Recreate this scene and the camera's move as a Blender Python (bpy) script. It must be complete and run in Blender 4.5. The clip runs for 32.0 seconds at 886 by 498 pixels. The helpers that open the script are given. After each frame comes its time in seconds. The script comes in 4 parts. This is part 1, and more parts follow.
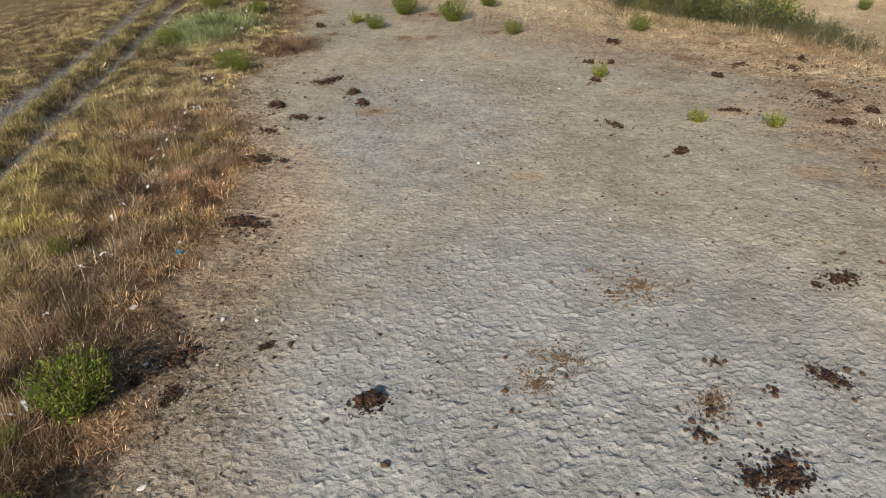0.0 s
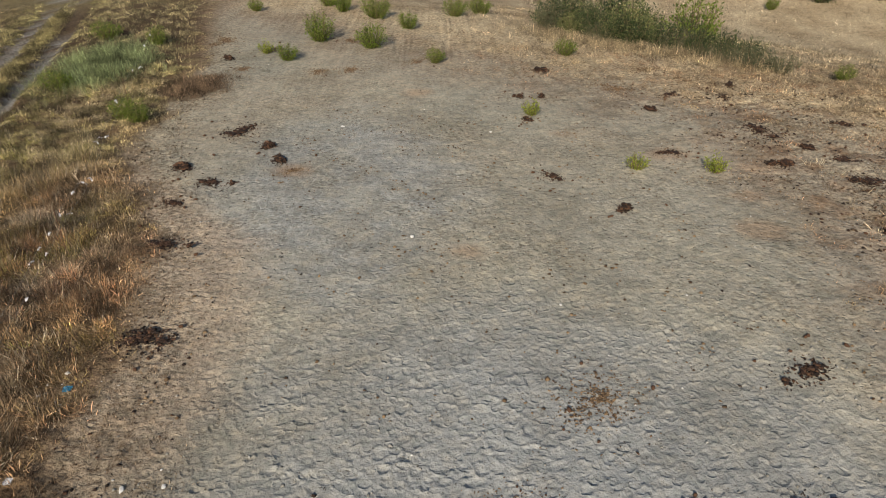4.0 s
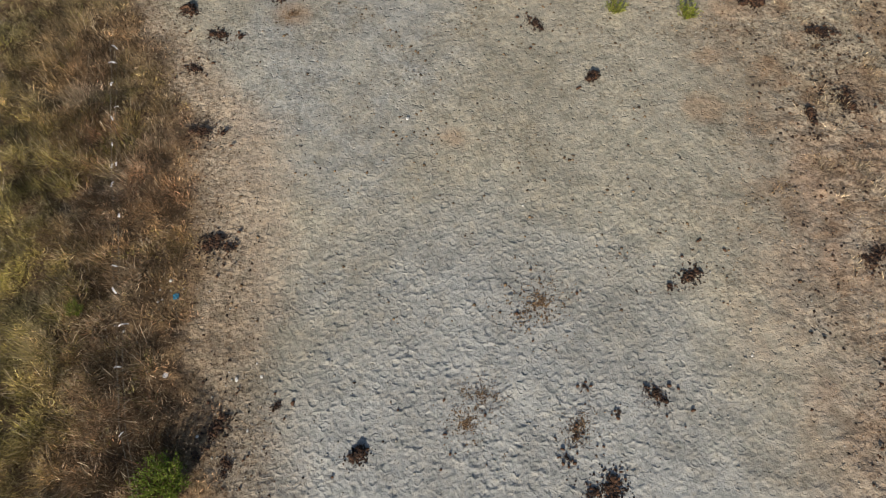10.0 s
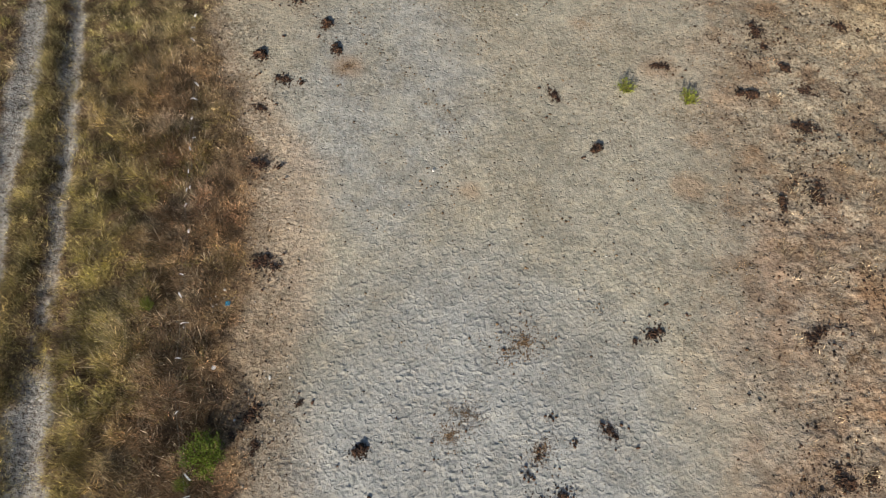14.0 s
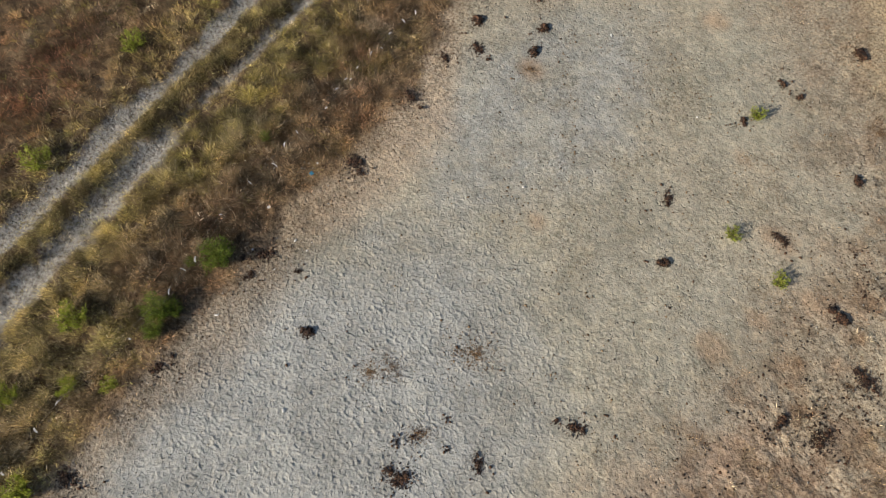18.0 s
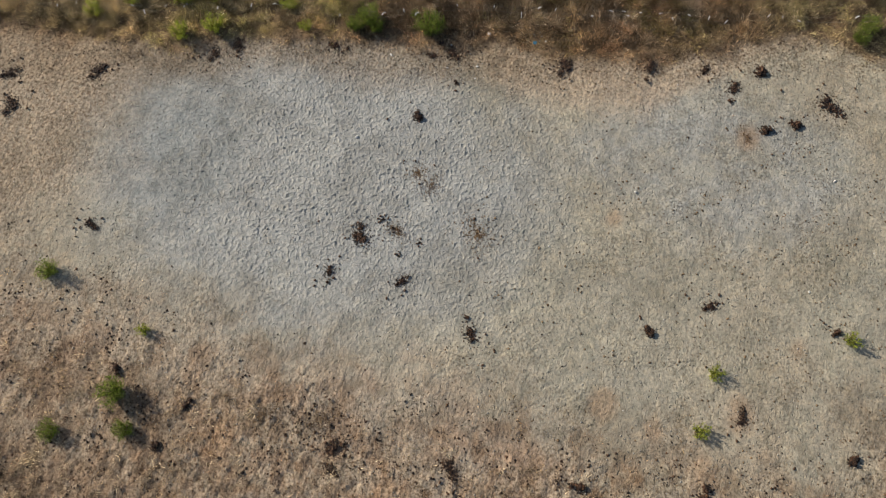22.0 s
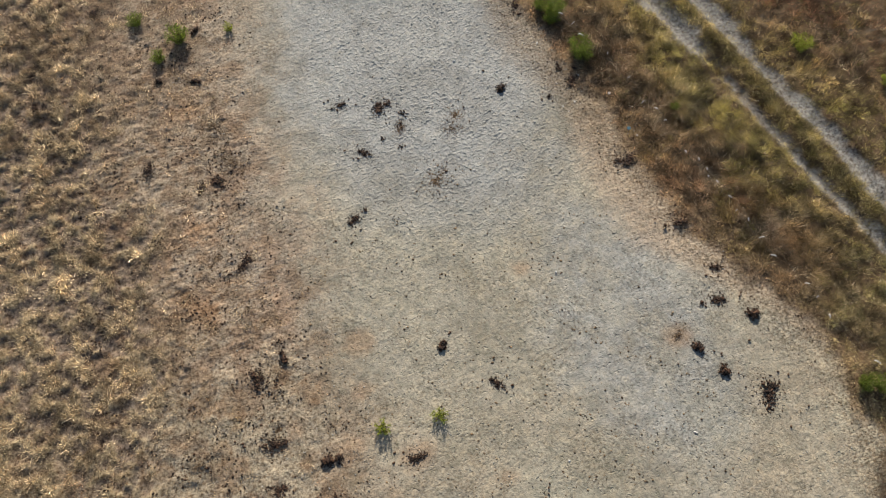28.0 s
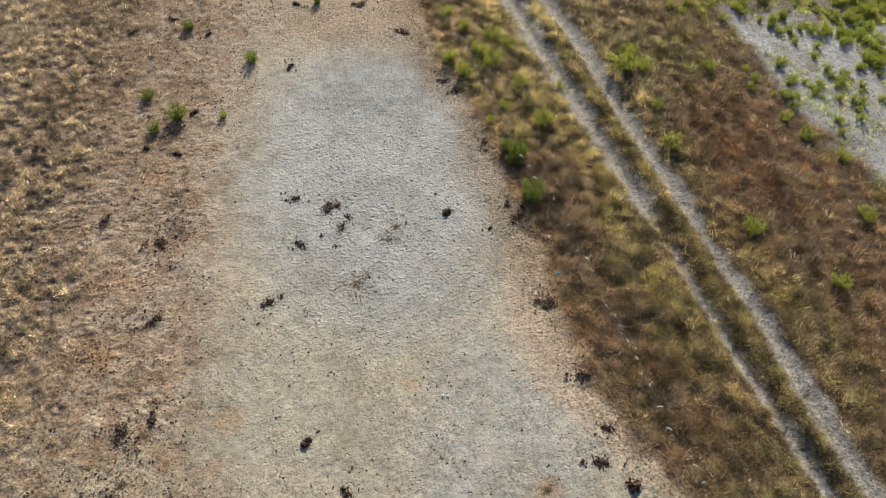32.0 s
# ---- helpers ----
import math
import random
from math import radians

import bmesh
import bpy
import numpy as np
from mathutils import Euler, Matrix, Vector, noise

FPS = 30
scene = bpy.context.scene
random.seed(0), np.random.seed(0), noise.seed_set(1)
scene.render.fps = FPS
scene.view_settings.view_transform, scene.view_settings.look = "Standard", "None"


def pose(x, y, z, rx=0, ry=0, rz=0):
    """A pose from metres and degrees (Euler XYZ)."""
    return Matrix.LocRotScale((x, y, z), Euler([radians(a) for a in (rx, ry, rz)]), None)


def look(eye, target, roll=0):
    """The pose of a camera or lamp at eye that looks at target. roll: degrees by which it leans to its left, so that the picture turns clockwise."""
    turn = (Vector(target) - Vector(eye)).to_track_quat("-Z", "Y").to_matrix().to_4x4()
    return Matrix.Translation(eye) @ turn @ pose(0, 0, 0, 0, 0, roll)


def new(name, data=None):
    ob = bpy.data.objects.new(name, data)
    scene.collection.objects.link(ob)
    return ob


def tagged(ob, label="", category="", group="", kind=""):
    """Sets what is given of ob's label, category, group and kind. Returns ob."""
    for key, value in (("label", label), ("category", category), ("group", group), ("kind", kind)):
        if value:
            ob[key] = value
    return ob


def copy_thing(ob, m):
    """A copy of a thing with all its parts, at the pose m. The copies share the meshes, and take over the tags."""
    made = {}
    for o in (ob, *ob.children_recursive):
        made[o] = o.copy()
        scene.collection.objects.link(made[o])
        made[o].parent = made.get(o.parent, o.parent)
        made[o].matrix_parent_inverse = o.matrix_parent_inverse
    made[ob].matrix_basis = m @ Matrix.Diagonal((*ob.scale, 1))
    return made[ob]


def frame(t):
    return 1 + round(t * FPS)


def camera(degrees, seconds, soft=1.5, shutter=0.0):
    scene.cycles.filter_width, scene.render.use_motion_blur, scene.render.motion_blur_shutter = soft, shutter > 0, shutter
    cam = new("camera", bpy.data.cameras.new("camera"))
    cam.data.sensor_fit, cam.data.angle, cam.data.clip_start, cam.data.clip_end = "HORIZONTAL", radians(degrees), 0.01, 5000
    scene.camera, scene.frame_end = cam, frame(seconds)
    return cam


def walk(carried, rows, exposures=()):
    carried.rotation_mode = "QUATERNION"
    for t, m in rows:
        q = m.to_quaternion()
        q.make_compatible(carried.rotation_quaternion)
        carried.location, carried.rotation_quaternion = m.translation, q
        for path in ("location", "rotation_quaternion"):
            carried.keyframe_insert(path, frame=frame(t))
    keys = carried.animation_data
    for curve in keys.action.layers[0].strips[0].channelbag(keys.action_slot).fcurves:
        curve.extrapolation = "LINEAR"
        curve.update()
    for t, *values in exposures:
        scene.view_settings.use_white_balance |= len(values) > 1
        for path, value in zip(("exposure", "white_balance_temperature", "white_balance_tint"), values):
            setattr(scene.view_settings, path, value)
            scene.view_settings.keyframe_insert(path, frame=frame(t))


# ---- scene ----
cam = camera(65.52, 32.0, 1.0)
PATH = [
    (0, (-0.211, -3.223, 4.413), (-1.049, 5.437, -0.515), -0.08),
    (0.5, (-0.214, -3.218, 4.413), (-0.986, 5.451, -0.512), -0.06),
    (1, (-0.215, -3.194, 4.419), (-0.719, 5.491, -0.512), -0.03),
    (1.5, (-0.225, -3.129, 4.415), (-0.590, 5.563, -0.517), -0.03),
    (2, (-0.247, -2.974, 4.422), (-0.388, 5.723, -0.512), -0.01),
    (2.5, (-0.287, -2.731, 4.432), (-0.151, 5.965, -0.505), 0.01),
    (3, (-0.323, -2.436, 4.484), (-0.135, 6.258, -0.454), 0.01),
    (3.5, (-0.347, -2.079, 4.684), (-0.162, 6.600, -0.280), 0.01),
    (4, (-0.370, -1.682, 5.073), (-0.188, 6.969, 0.061), 0.02),
    (4.5, (-0.382, -1.251, 5.533), (-0.208, 7.350, 0.434), 0.00),
    (6.5, (-0.474, -0.329, 7.476), (-0.260, 6.839, 0.507), 0.36),
    (7, (-0.421, -0.303, 7.908), (-0.230, 6.302, 0.402), 0.31),
    (7.5, (-0.371, -0.252, 8.300), (-0.215, 5.734, 0.291), 0.20),
    (8, (-0.340, -0.202, 8.640), (-0.204, 5.169, 0.206), 0.08),
    (8.5, (-0.277, -0.164, 8.939), (-0.157, 4.932, 0.335), -0.01),
    (9, (-0.244, -0.149, 9.271), (-0.130, 4.748, 0.552), -0.08),
    (9.5, (-0.224, -0.103, 9.655), (-0.115, 4.497, 0.776), -0.05),
    (10, (-0.191, -0.056, 10.169), (-0.083, 4.271, 1.154), -0.00),
    (10.5, (-0.131, -0.027, 10.716), (-0.027, 4.143, 1.627), -0.01),
    (11, (-0.099, -0.004, 11.245), (0.011, 4.103, 2.128), 0.10),
    (11.5, (-0.085, 0.008, 11.718), (0.029, 4.117, 2.602), 0.16),
    (12, (-0.059, 0.030, 12.119), (0.058, 4.150, 3.007), 0.17),
    (12.5, (-0.049, 0.015, 12.410), (0.062, 4.151, 3.307), 0.20),
    (13, (0.000, 0.000, 12.500), (0.011, 4.140, 3.397), 0.17),
    (13.5, (0.105, -0.044, 12.538), (-0.072, 4.099, 3.439), -0.01),
    (14, (0.279, -0.077, 12.600), (-0.118, 4.052, 3.501), -0.10),
    (14.5, (0.491, -0.098, 12.685), (-0.171, 3.998, 3.587), 0.20),
    (16.5, (2.186, 0.199, 13.386), (0.071, 3.793, 4.297), -0.51),
    (17, (2.731, 0.373, 13.618), (0.247, 3.731, 4.532), -0.98),
    (17.5, (3.262, 0.555, 13.859), (0.503, 3.619, 4.748), -0.95),
    (18, (3.783, 0.791, 14.071), (0.810, 3.528, 4.924), -0.68),
    (18.5, (4.315, 1.112, 14.309), (1.154, 3.434, 5.110), -0.57),
    (19, (4.826, 1.457, 14.569), (1.502, 3.300, 5.320), -0.33),
    (19.5, (5.309, 1.828, 14.866), (1.877, 3.152, 5.567), 0.07),
    (20, (5.790, 2.247, 15.141), (2.317, 3.052, 5.798), 0.16),
    (20.5, (6.226, 2.735, 15.438), (2.804, 3.039, 6.047), 0.14),
    (21, (6.581, 3.243, 15.693), (3.282, 3.110, 6.253), 0.20),
    (21.5, (6.893, 3.752, 15.896), (3.744, 3.247, 6.418), 0.56),
    (22, (7.150, 4.315, 16.012), (4.100, 3.594, 6.516), 0.86),
    (22.5, (7.282, 4.955, 16.071), (4.342, 3.984, 6.562), 0.68),
    (23, (7.358, 5.643, 16.158), (4.571, 4.380, 6.637), 0.36),
    (23.5, (7.377, 6.342, 16.218), (4.759, 4.819, 6.687), 0.32),
    (24, (7.314, 7.035, 16.299), (4.891, 5.269, 6.759), 0.17),
    (24.5, (7.171, 7.718, 16.414), (4.975, 5.737, 6.861), -0.10),
    (25, (6.957, 8.407, 16.479), (4.988, 6.223, 6.921), -0.24),
    (25.5, (6.683, 9.122, 16.559), (4.921, 6.726, 7.012), -0.48),
    (27.5, (4.875, 12.032, 16.685), (3.535, 8.667, 7.364), -0.61),
    (28, (4.193, 12.525, 16.806), (2.945, 8.858, 7.587), -0.52),
    (28.5, (3.503, 12.993, 16.915), (2.295, 9.006, 7.823), -0.36),
    (29, (2.857, 13.395, 16.990), (1.707, 9.091, 8.038), -0.23),
    (29.5, (2.263, 13.708, 17.055), (1.221, 9.088, 8.247), -0.13),
    (30, (1.742, 13.961, 17.108), (0.948, 9.006, 8.459), -0.00),
    (30.5, (1.260, 14.120, 17.104), (0.686, 8.865, 8.615), 0.12),
    (31, (0.845, 14.220, 17.015), (0.274, 8.717, 8.684), 0.20),
    (31.5, (0.465, 14.256, 16.850), (-0.124, 8.655, 8.587), 0.26),
    (32, (0.082, 14.273, 16.601), (-0.511, 8.636, 8.363), 0.24),
]
walk(cam, [(t, look(eye, target, roll)) for t, eye, target, roll in PATH],
     [(0, 0.36), (3, 0.29), (4, 0.19), (6.5, 0.17), (8, 0.2), (10, 0.28), (13, 0.41), (17, 0.45), (20, 0.38), (23, 0.33), (25, 0.40), (28, 0.52), (30, 0.6), (32, 0.72)])


# ---- light ----
SUN_AZ, SUN_EL = radians(256), radians(28)
world = bpy.data.worlds.new("sky")
scene.world = world
world.use_nodes = True
wn = world.node_tree.nodes
sky = wn.new("ShaderNodeTexSky")
sky.sky_type, sky.sun_disc = "NISHITA", False
sky.sun_elevation, sky.sun_rotation = SUN_EL, math.atan2(math.cos(SUN_AZ), math.sin(SUN_AZ))
wn["Background"].inputs["Strength"].default_value = 0.085
world.node_tree.links.new(sky.outputs[0], wn["Background"].inputs["Color"])
sun = new("sun", bpy.data.lights.new("sun", "SUN"))
sun.data.energy, sun.data.angle, sun.data.color = 5.0, radians(0.55), (1.0, 0.9, 0.76)
toward = Vector((math.cos(SUN_AZ) * math.cos(SUN_EL), math.sin(SUN_AZ) * math.cos(SUN_EL), math.sin(SUN_EL)))
sun.matrix_world = look(toward * 60, (0, 0, 0))


# ---- materials ----
def material(name, rough=0.8, metal=0.0, specular=0.3):
    m = bpy.data.materials.new(name)
    m.use_nodes = True
    b = m.node_tree.nodes["Principled BSDF"]
    b.inputs["Roughness"].default_value, b.inputs["Metallic"].default_value = rough, metal
    b.inputs["Specular IOR Level"].default_value = specular
    return m, m.node_tree.nodes, m.node_tree.links, b


def noise_tex(n, l, scale, detail=4.0, rough=0.6, coords=None):
    t = n.new("ShaderNodeTexNoise")
    t.inputs["Scale"].default_value, t.inputs["Detail"].default_value, t.inputs["Roughness"].default_value = scale, detail, rough
    if coords is not None:
        l.new(coords, t.inputs["Vector"])
    return t.outputs["Fac"]


def ramp(n, l, fac, stops):
    r = n.new("ShaderNodeValToRGB")
    while len(r.color_ramp.elements) < len(stops):
        r.color_ramp.elements.new(0.5)
    for e, (p, c) in zip(r.color_ramp.elements, stops):
        e.position, e.color = p, (*c, 1)
    l.new(fac, r.inputs[0])
    return r.outputs[0]


def mix(n, l, kind, fac, a, b):
    m = n.new("ShaderNodeMix")
    m.data_type, m.blend_type = "RGBA", kind
    m.inputs[0].default_value = fac
    l.new(a, m.inputs[6])
    l.new(b, m.inputs[7])
    return m.outputs[2]


def bump(n, l, height, strength, distance, under=None):
    b = n.new("ShaderNodeBump")
    b.inputs["Strength"].default_value, b.inputs["Distance"].default_value = strength, distance
    l.new(height, b.inputs["Height"])
    if under is not None:
        l.new(under, b.inputs["Normal"])
    return b.outputs[0]


def math_node(n, l, op, a, b, c=None):
    m = n.new("ShaderNodeMath")
    m.operation = op
    for k, v in enumerate((a, b, c)):
        if v is None:
            continue
        if isinstance(v, (int, float)):
            m.inputs[k].default_value = v
        else:
            l.new(v, m.inputs[k])
    return m.outputs[0]


def vector_node(n, l, op, a, b):
    m = n.new("ShaderNodeVectorMath")
    m.operation = op
    l.new(a, m.inputs[0])
    if isinstance(b, tuple):
        m.inputs[1].default_value = b
    elif b is not None:
        l.new(b, m.inputs[1])
    return m


def hoof_layer(n, l, xyz, scale, shift, size):
    """Relief of hoof prints: one dished oval with a crescent rim to a cell, each turned, sized and pressed at random."""
    at = vector_node(n, l, "ADD", xyz, (shift, shift * 0.7, 0.0)).outputs[0]
    v = n.new("ShaderNodeTexVoronoi")
    v.voronoi_dimensions = "2D"
    v.inputs["Scale"].default_value = scale
    l.new(at, v.inputs["Vector"])
    d = vector_node(n, l, "SUBTRACT", at, v.outputs["Position"]).outputs[0]
    chance = n.new("ShaderNodeSeparateColor")
    l.new(v.outputs["Color"], chance.inputs[0])
    turn = n.new("ShaderNodeVectorRotate")
    turn.rotation_type = "Z_AXIS"
    l.new(d, turn.inputs["Vector"])
    l.new(math_node(n, l, "MULTIPLY", chance.outputs[0], 6.28), turn.inputs["Angle"])
    s = vector_node(n, l, "MULTIPLY", turn.outputs[0], (19.0 / size, 14.0 / size, 0.0)).outputs[0]
    rough = n.new("ShaderNodeTexNoise")
    rough.inputs["Scale"].default_value = 14
    l.new(xyz, rough.inputs["Vector"])
    s = vector_node(n, l, "ADD", s, vector_node(n, l, "MULTIPLY", vector_node(n, l, "SUBTRACT", rough.outputs["Color"], (0.5, 0.5, 0.5)).outputs[0], (0.9, 0.9, 0.0)).outputs[0]).outputs[0]
    q = vector_node(n, l, "LENGTH", s, None).outputs["Value"]
    q = math_node(n, l, "MULTIPLY", q, math_node(n, l, "MULTIPLY_ADD", chance.outputs[2], 0.35, 0.32))
    prof = ramp(n, l, q, [(0.0, (0.34,) * 3), (0.30, (0.27,) * 3), (0.47, (0.5,) * 3), (0.58, (0.80,) * 3), (0.82, (0.5,) * 3)])
    apart = n.new("ShaderNodeSeparateXYZ")
    l.new(s, apart.inputs[0])
    side = n.new("ShaderNodeMapRange")
    side.inputs[1].default_value, side.inputs[2].default_value, side.inputs[3].default_value, side.inputs[4].default_value = -1.0, 1.0, 0.1, 1.0
    l.new(apart.outputs[1], side.inputs[0])
    hgt = math_node(n, l, "MULTIPLY", math_node(n, l, "SUBTRACT", prof, 0.5), side.outputs[0])
    return math_node(n, l, "MULTIPLY", hgt, chance.outputs[1])


def soil_material():
    m, n, l, b = material("trodden_clay_soil", 0.95, 0, 0.15)
    xyz = n.new("ShaderNodeTexCoord").outputs["Object"]
    tint = n.new("ShaderNodeVertexColor")
    tint.layer_name = "tint"
    c = mix(n, l, "MULTIPLY", 1.0, tint.outputs[0], ramp(n, l, noise_tex(n, l, 2.2, 5, 0.65, xyz), [(0.36, (0.86, 0.85, 0.83)), (0.5, (1.0, 1.0, 1.0)), (0.64, (1.09, 1.08, 1.06))]))
    c = mix(n, l, "MULTIPLY", 1.0, c, ramp(n, l, noise_tex(n, l, 0.45, 5, 0.62, xyz), [(0.36, (0.84, 0.83, 0.81)), (0.5, (1.0, 1.0, 1.0)), (0.64, (1.1, 1.1, 1.09))]))
    crumbly = ramp(n, l, noise_tex(n, l, 0.8, 4, 0.6, xyz), [(0.40, (0.25,) * 3), (0.64, (1.0,) * 3)])
    soft = n.new("ShaderNodeAttribute")
    soft.attribute_name = "press"
    crumbly = math_node(n, l, "MULTIPLY", crumbly, math_node(n, l, "MULTIPLY_ADD", soft.outputs["Fac"], -0.75, 1.0))
    grain = ramp(n, l, noise_tex(n, l, 14, 3, 0.6, xyz), [(0.36, (0.55, 0.52, 0.49)), (0.5, (1.0, 1.0, 1.0)), (0.66, (1.22, 1.22, 1.22))])
    g = n.new("ShaderNodeMix")
    g.data_type, g.blend_type = "RGBA", "MULTIPLY"
    l.new(crumbly, g.inputs[0])
    l.new(c, g.inputs[6])
    l.new(grain, g.inputs[7])
    c = g.outputs[2]
    c = mix(n, l, "MULTIPLY", 1.0, c, ramp(n, l, noise_tex(n, l, 110, 3, 0.7, xyz), [(0.36, (0.82, 0.81, 0.8)), (0.58, (1.06, 1.06, 1.06))]))
    c = mix(n, l, "MULTIPLY", 1.0, c, ramp(n, l, noise_tex(n, l, 34, 3, 0.6, xyz), [(0.32, (0.4, 0.37, 0.34)), (0.39, (1.0, 1.0, 1.0))]))
    c = mix(n, l, "MULTIPLY", 1.0, c, ramp(n, l, noise_tex(n, l, 6, 4, 0.6, vector_node(n, l, "ADD", xyz, (3.0, 9.0, 1.0)).outputs[0]), [(0.38, (0.84, 0.86, 0.85)), (0.5, (1.0, 1.0, 1.0)), (0.62, (1.11, 1.08, 1.03))]))
    # litter and crumbs lie on part of the soil only
    speck = ramp(n, l, noise_tex(n, l, 13, 5, 0.75, xyz), [(0.38, (0.36, 0.27, 0.2)), (0.48, (0.95, 0.93, 0.9)), (0.62, (1.4, 1.38, 1.3))])
    k = n.new("ShaderNodeMix")
    k.data_type, k.blend_type = "RGBA", "MULTIPLY"
    l.new(tint.outputs["Alpha"], k.inputs[0])
    l.new(c, k.inputs[6])
    l.new(speck, k.inputs[7])
    c = k.outputs[2]
    l.new(c, b.inputs["Base Color"])
    firm = math_node(n, l, "SUBTRACT", 1.0, soft.outputs["Fac"])
    h = bump(n, l, noise_tex(n, l, 30, 3, 0.55, xyz), 0.2, 0.018)
    h = bump(n, l, noise_tex(n, l, 90, 3, 0.6, xyz), 0.25, 0.006, h)
    lumps = math_node(n, l, "MULTIPLY", noise_tex(n, l, 7.5, 2.5, 0.45, xyz), math_node(n, l, "MULTIPLY", firm, math_node(n, l, "ADD", crumbly, 0.35)))
    h = bump(n, l, lumps, 0.45, 0.05, h)
    dents = ramp(n, l, noise_tex(n, l, 8.5, 2, 0.5, vector_node(n, l, "ADD", xyz, (13.0, 5.0, 2.0)).outputs[0]), [(0.28, (0.0,) * 3), (0.37, (1.0,) * 3)])
    h = bump(n, l, math_node(n, l, "MULTIPLY", dents, firm), 0.7, 0.03, h)
    matted = math_node(n, l, "MULTIPLY", noise_tex(n, l, 15, 4, 0.7, xyz), tint.outputs["Alpha"])
    h = bump(n, l, matted, 0.5, 0.05, h)
    scuffs = noise_tex(n, l, 21, 3, 0.6, vector_node(n, l, "ADD", xyz, (2.0, 17.0, 6.0)).outputs[0])
    h = bump(n, l, math_node(n, l, "MULTIPLY", scuffs, soft.outputs["Fac"]), 0.6, 0.03, h)
    pebbly = noise_tex(n, l, 17, 3, 0.65, vector_node(n, l, "ADD", xyz, (7.0, 3.0, 4.0)).outputs[0])
    h = bump(n, l, math_node(n, l, "MULTIPLY", pebbly, math_node(n, l, "ADD", firm, 0.2)), 0.45, 0.035, h)
    for scale, shift, size in ((5.0, 0.0, 1.1), (6.4, 31.7, 0.95)):
        prints = math_node(n, l, "MULTIPLY", hoof_layer(n, l, xyz, scale, shift, size), soft.outputs["Fac"])
        h = bump(n, l, prints, 0.85, 0.035, h)
    l.new(h, b.inputs["Normal"])
    return m


def tinted_material(name, through_light=0.3, rough=0.7):
    """Leaf or straw coloured by its own attribute, lit a little from behind."""
    m, n, l, b = material(name, rough, 0, 0.25)
    tint = n.new("ShaderNodeVertexColor")
    tint.layer_name = "tint"
    l.new(tint.outputs[0], b.inputs["Base Color"])
    t = n.new("ShaderNodeBsdfTranslucent")
    l.new(tint.outputs[0], t.inputs["Color"])
    s = n.new("ShaderNodeMixShader")
    s.inputs[0].default_value = through_light
    l.new(b.outputs[0], s.inputs[1])
    l.new(t.outputs[0], s.inputs[2])
    l.new(s.outputs[0], n["Material Output"].inputs["Surface"])
    return m


def island_material(name, stops, rough=0.8, grain=60.0, through_light=0.0, bumps=0.4):
    """Each loose piece takes its own tone from the ramp, with grain over it."""
    m, n, l, b = material(name, rough, 0, 0.25)
    xyz = n.new("ShaderNodeTexCoord").outputs["Object"]
    g = n.new("ShaderNodeNewGeometry")
    c = ramp(n, l, g.outputs["Random Per Island"], stops)
    c = mix(n, l, "MULTIPLY", 1.0, c, ramp(n, l, noise_tex(n, l, grain, 4, 0.7, xyz), [(0.3, (0.7, 0.7, 0.7)), (0.7, (1.15, 1.15, 1.15))]))
    l.new(c, b.inputs["Base Color"])
    if bumps:
        l.new(bump(n, l, noise_tex(n, l, grain * 1.5, 4, 0.7, xyz), bumps, 0.01), b.inputs["Normal"])
    if through_light:
        t = n.new("ShaderNodeBsdfTranslucent")
        l.new(c, t.inputs["Color"])
        s = n.new("ShaderNodeMixShader")
        s.inputs[0].default_value = through_light
        l.new(b.outputs[0], s.inputs[1])
        l.new(t.outputs[0], s.inputs[2])
        l.new(s.outputs[0], n["Material Output"].inputs["Surface"])
    return m


SOIL = soil_material()
GRASS = tinted_material("dry_grass_blades", 0.44, 0.65)
LEAF = island_material("shrub_leaf", [(0.0, (0.06, 0.095, 0.015)), (0.5, (0.165, 0.228, 0.032)), (1.0, (0.31, 0.375, 0.07))], 0.55, 40, 0.55, 0)
LEAF_BRIGHT = island_material("yellow_green_leaf", [(0.0, (0.16, 0.20, 0.025)), (0.5, (0.31, 0.36, 0.05)), (1.0, (0.50, 0.52, 0.10))], 0.55, 40, 0.55, 0)
LEAF_DULL = island_material("grey_green_leaf", [(0.0, (0.05, 0.065, 0.03)), (0.6, (0.10, 0.11, 0.055)), (1.0, (0.19, 0.17, 0.10))], 0.7, 40, 0.2, 0)
LEAF_DARK = island_material("dark_green_leaf", [(0.0, (0.02, 0.035, 0.012)), (0.6, (0.05, 0.075, 0.025)), (1.0, (0.2, 0.21, 0.08))], 0.6, 40, 0.3, 0)
LEAF_MID = island_material("mid_green_leaf", [(0.0, (0.06, 0.08, 0.022)), (0.6, (0.15, 0.175, 0.055)), (1.0, (0.32, 0.29, 0.13))], 0.6, 40, 0.25, 0)
TWIG = island_material("dry_twig_bark", [(0.0, (0.07, 0.045, 0.025)), (1.0, (0.2, 0.14, 0.08))], 0.85, 60)
DUNG = island_material("dark_dung", [(0.0, (0.012, 0.008, 0.006)), (0.6, (0.034, 0.018, 0.011)), (1.0, (0.11, 0.056, 0.03))], 0.75, 90, 0, 0.8)
DUNG_DRY = island_material("trampled_dry_dung", [(0.0, (0.05, 0.032, 0.02)), (0.6, (0.14, 0.09, 0.05)), (1.0, (0.27, 0.18, 0.1))], 0.9, 90, 0, 0.8)
CLOD = island_material("clay_clod", [(0.0, (0.2, 0.185, 0.155)), (0.6, (0.28, 0.262, 0.225)), (1.0, (0.35, 0.335, 0.3))], 0.95, 50)
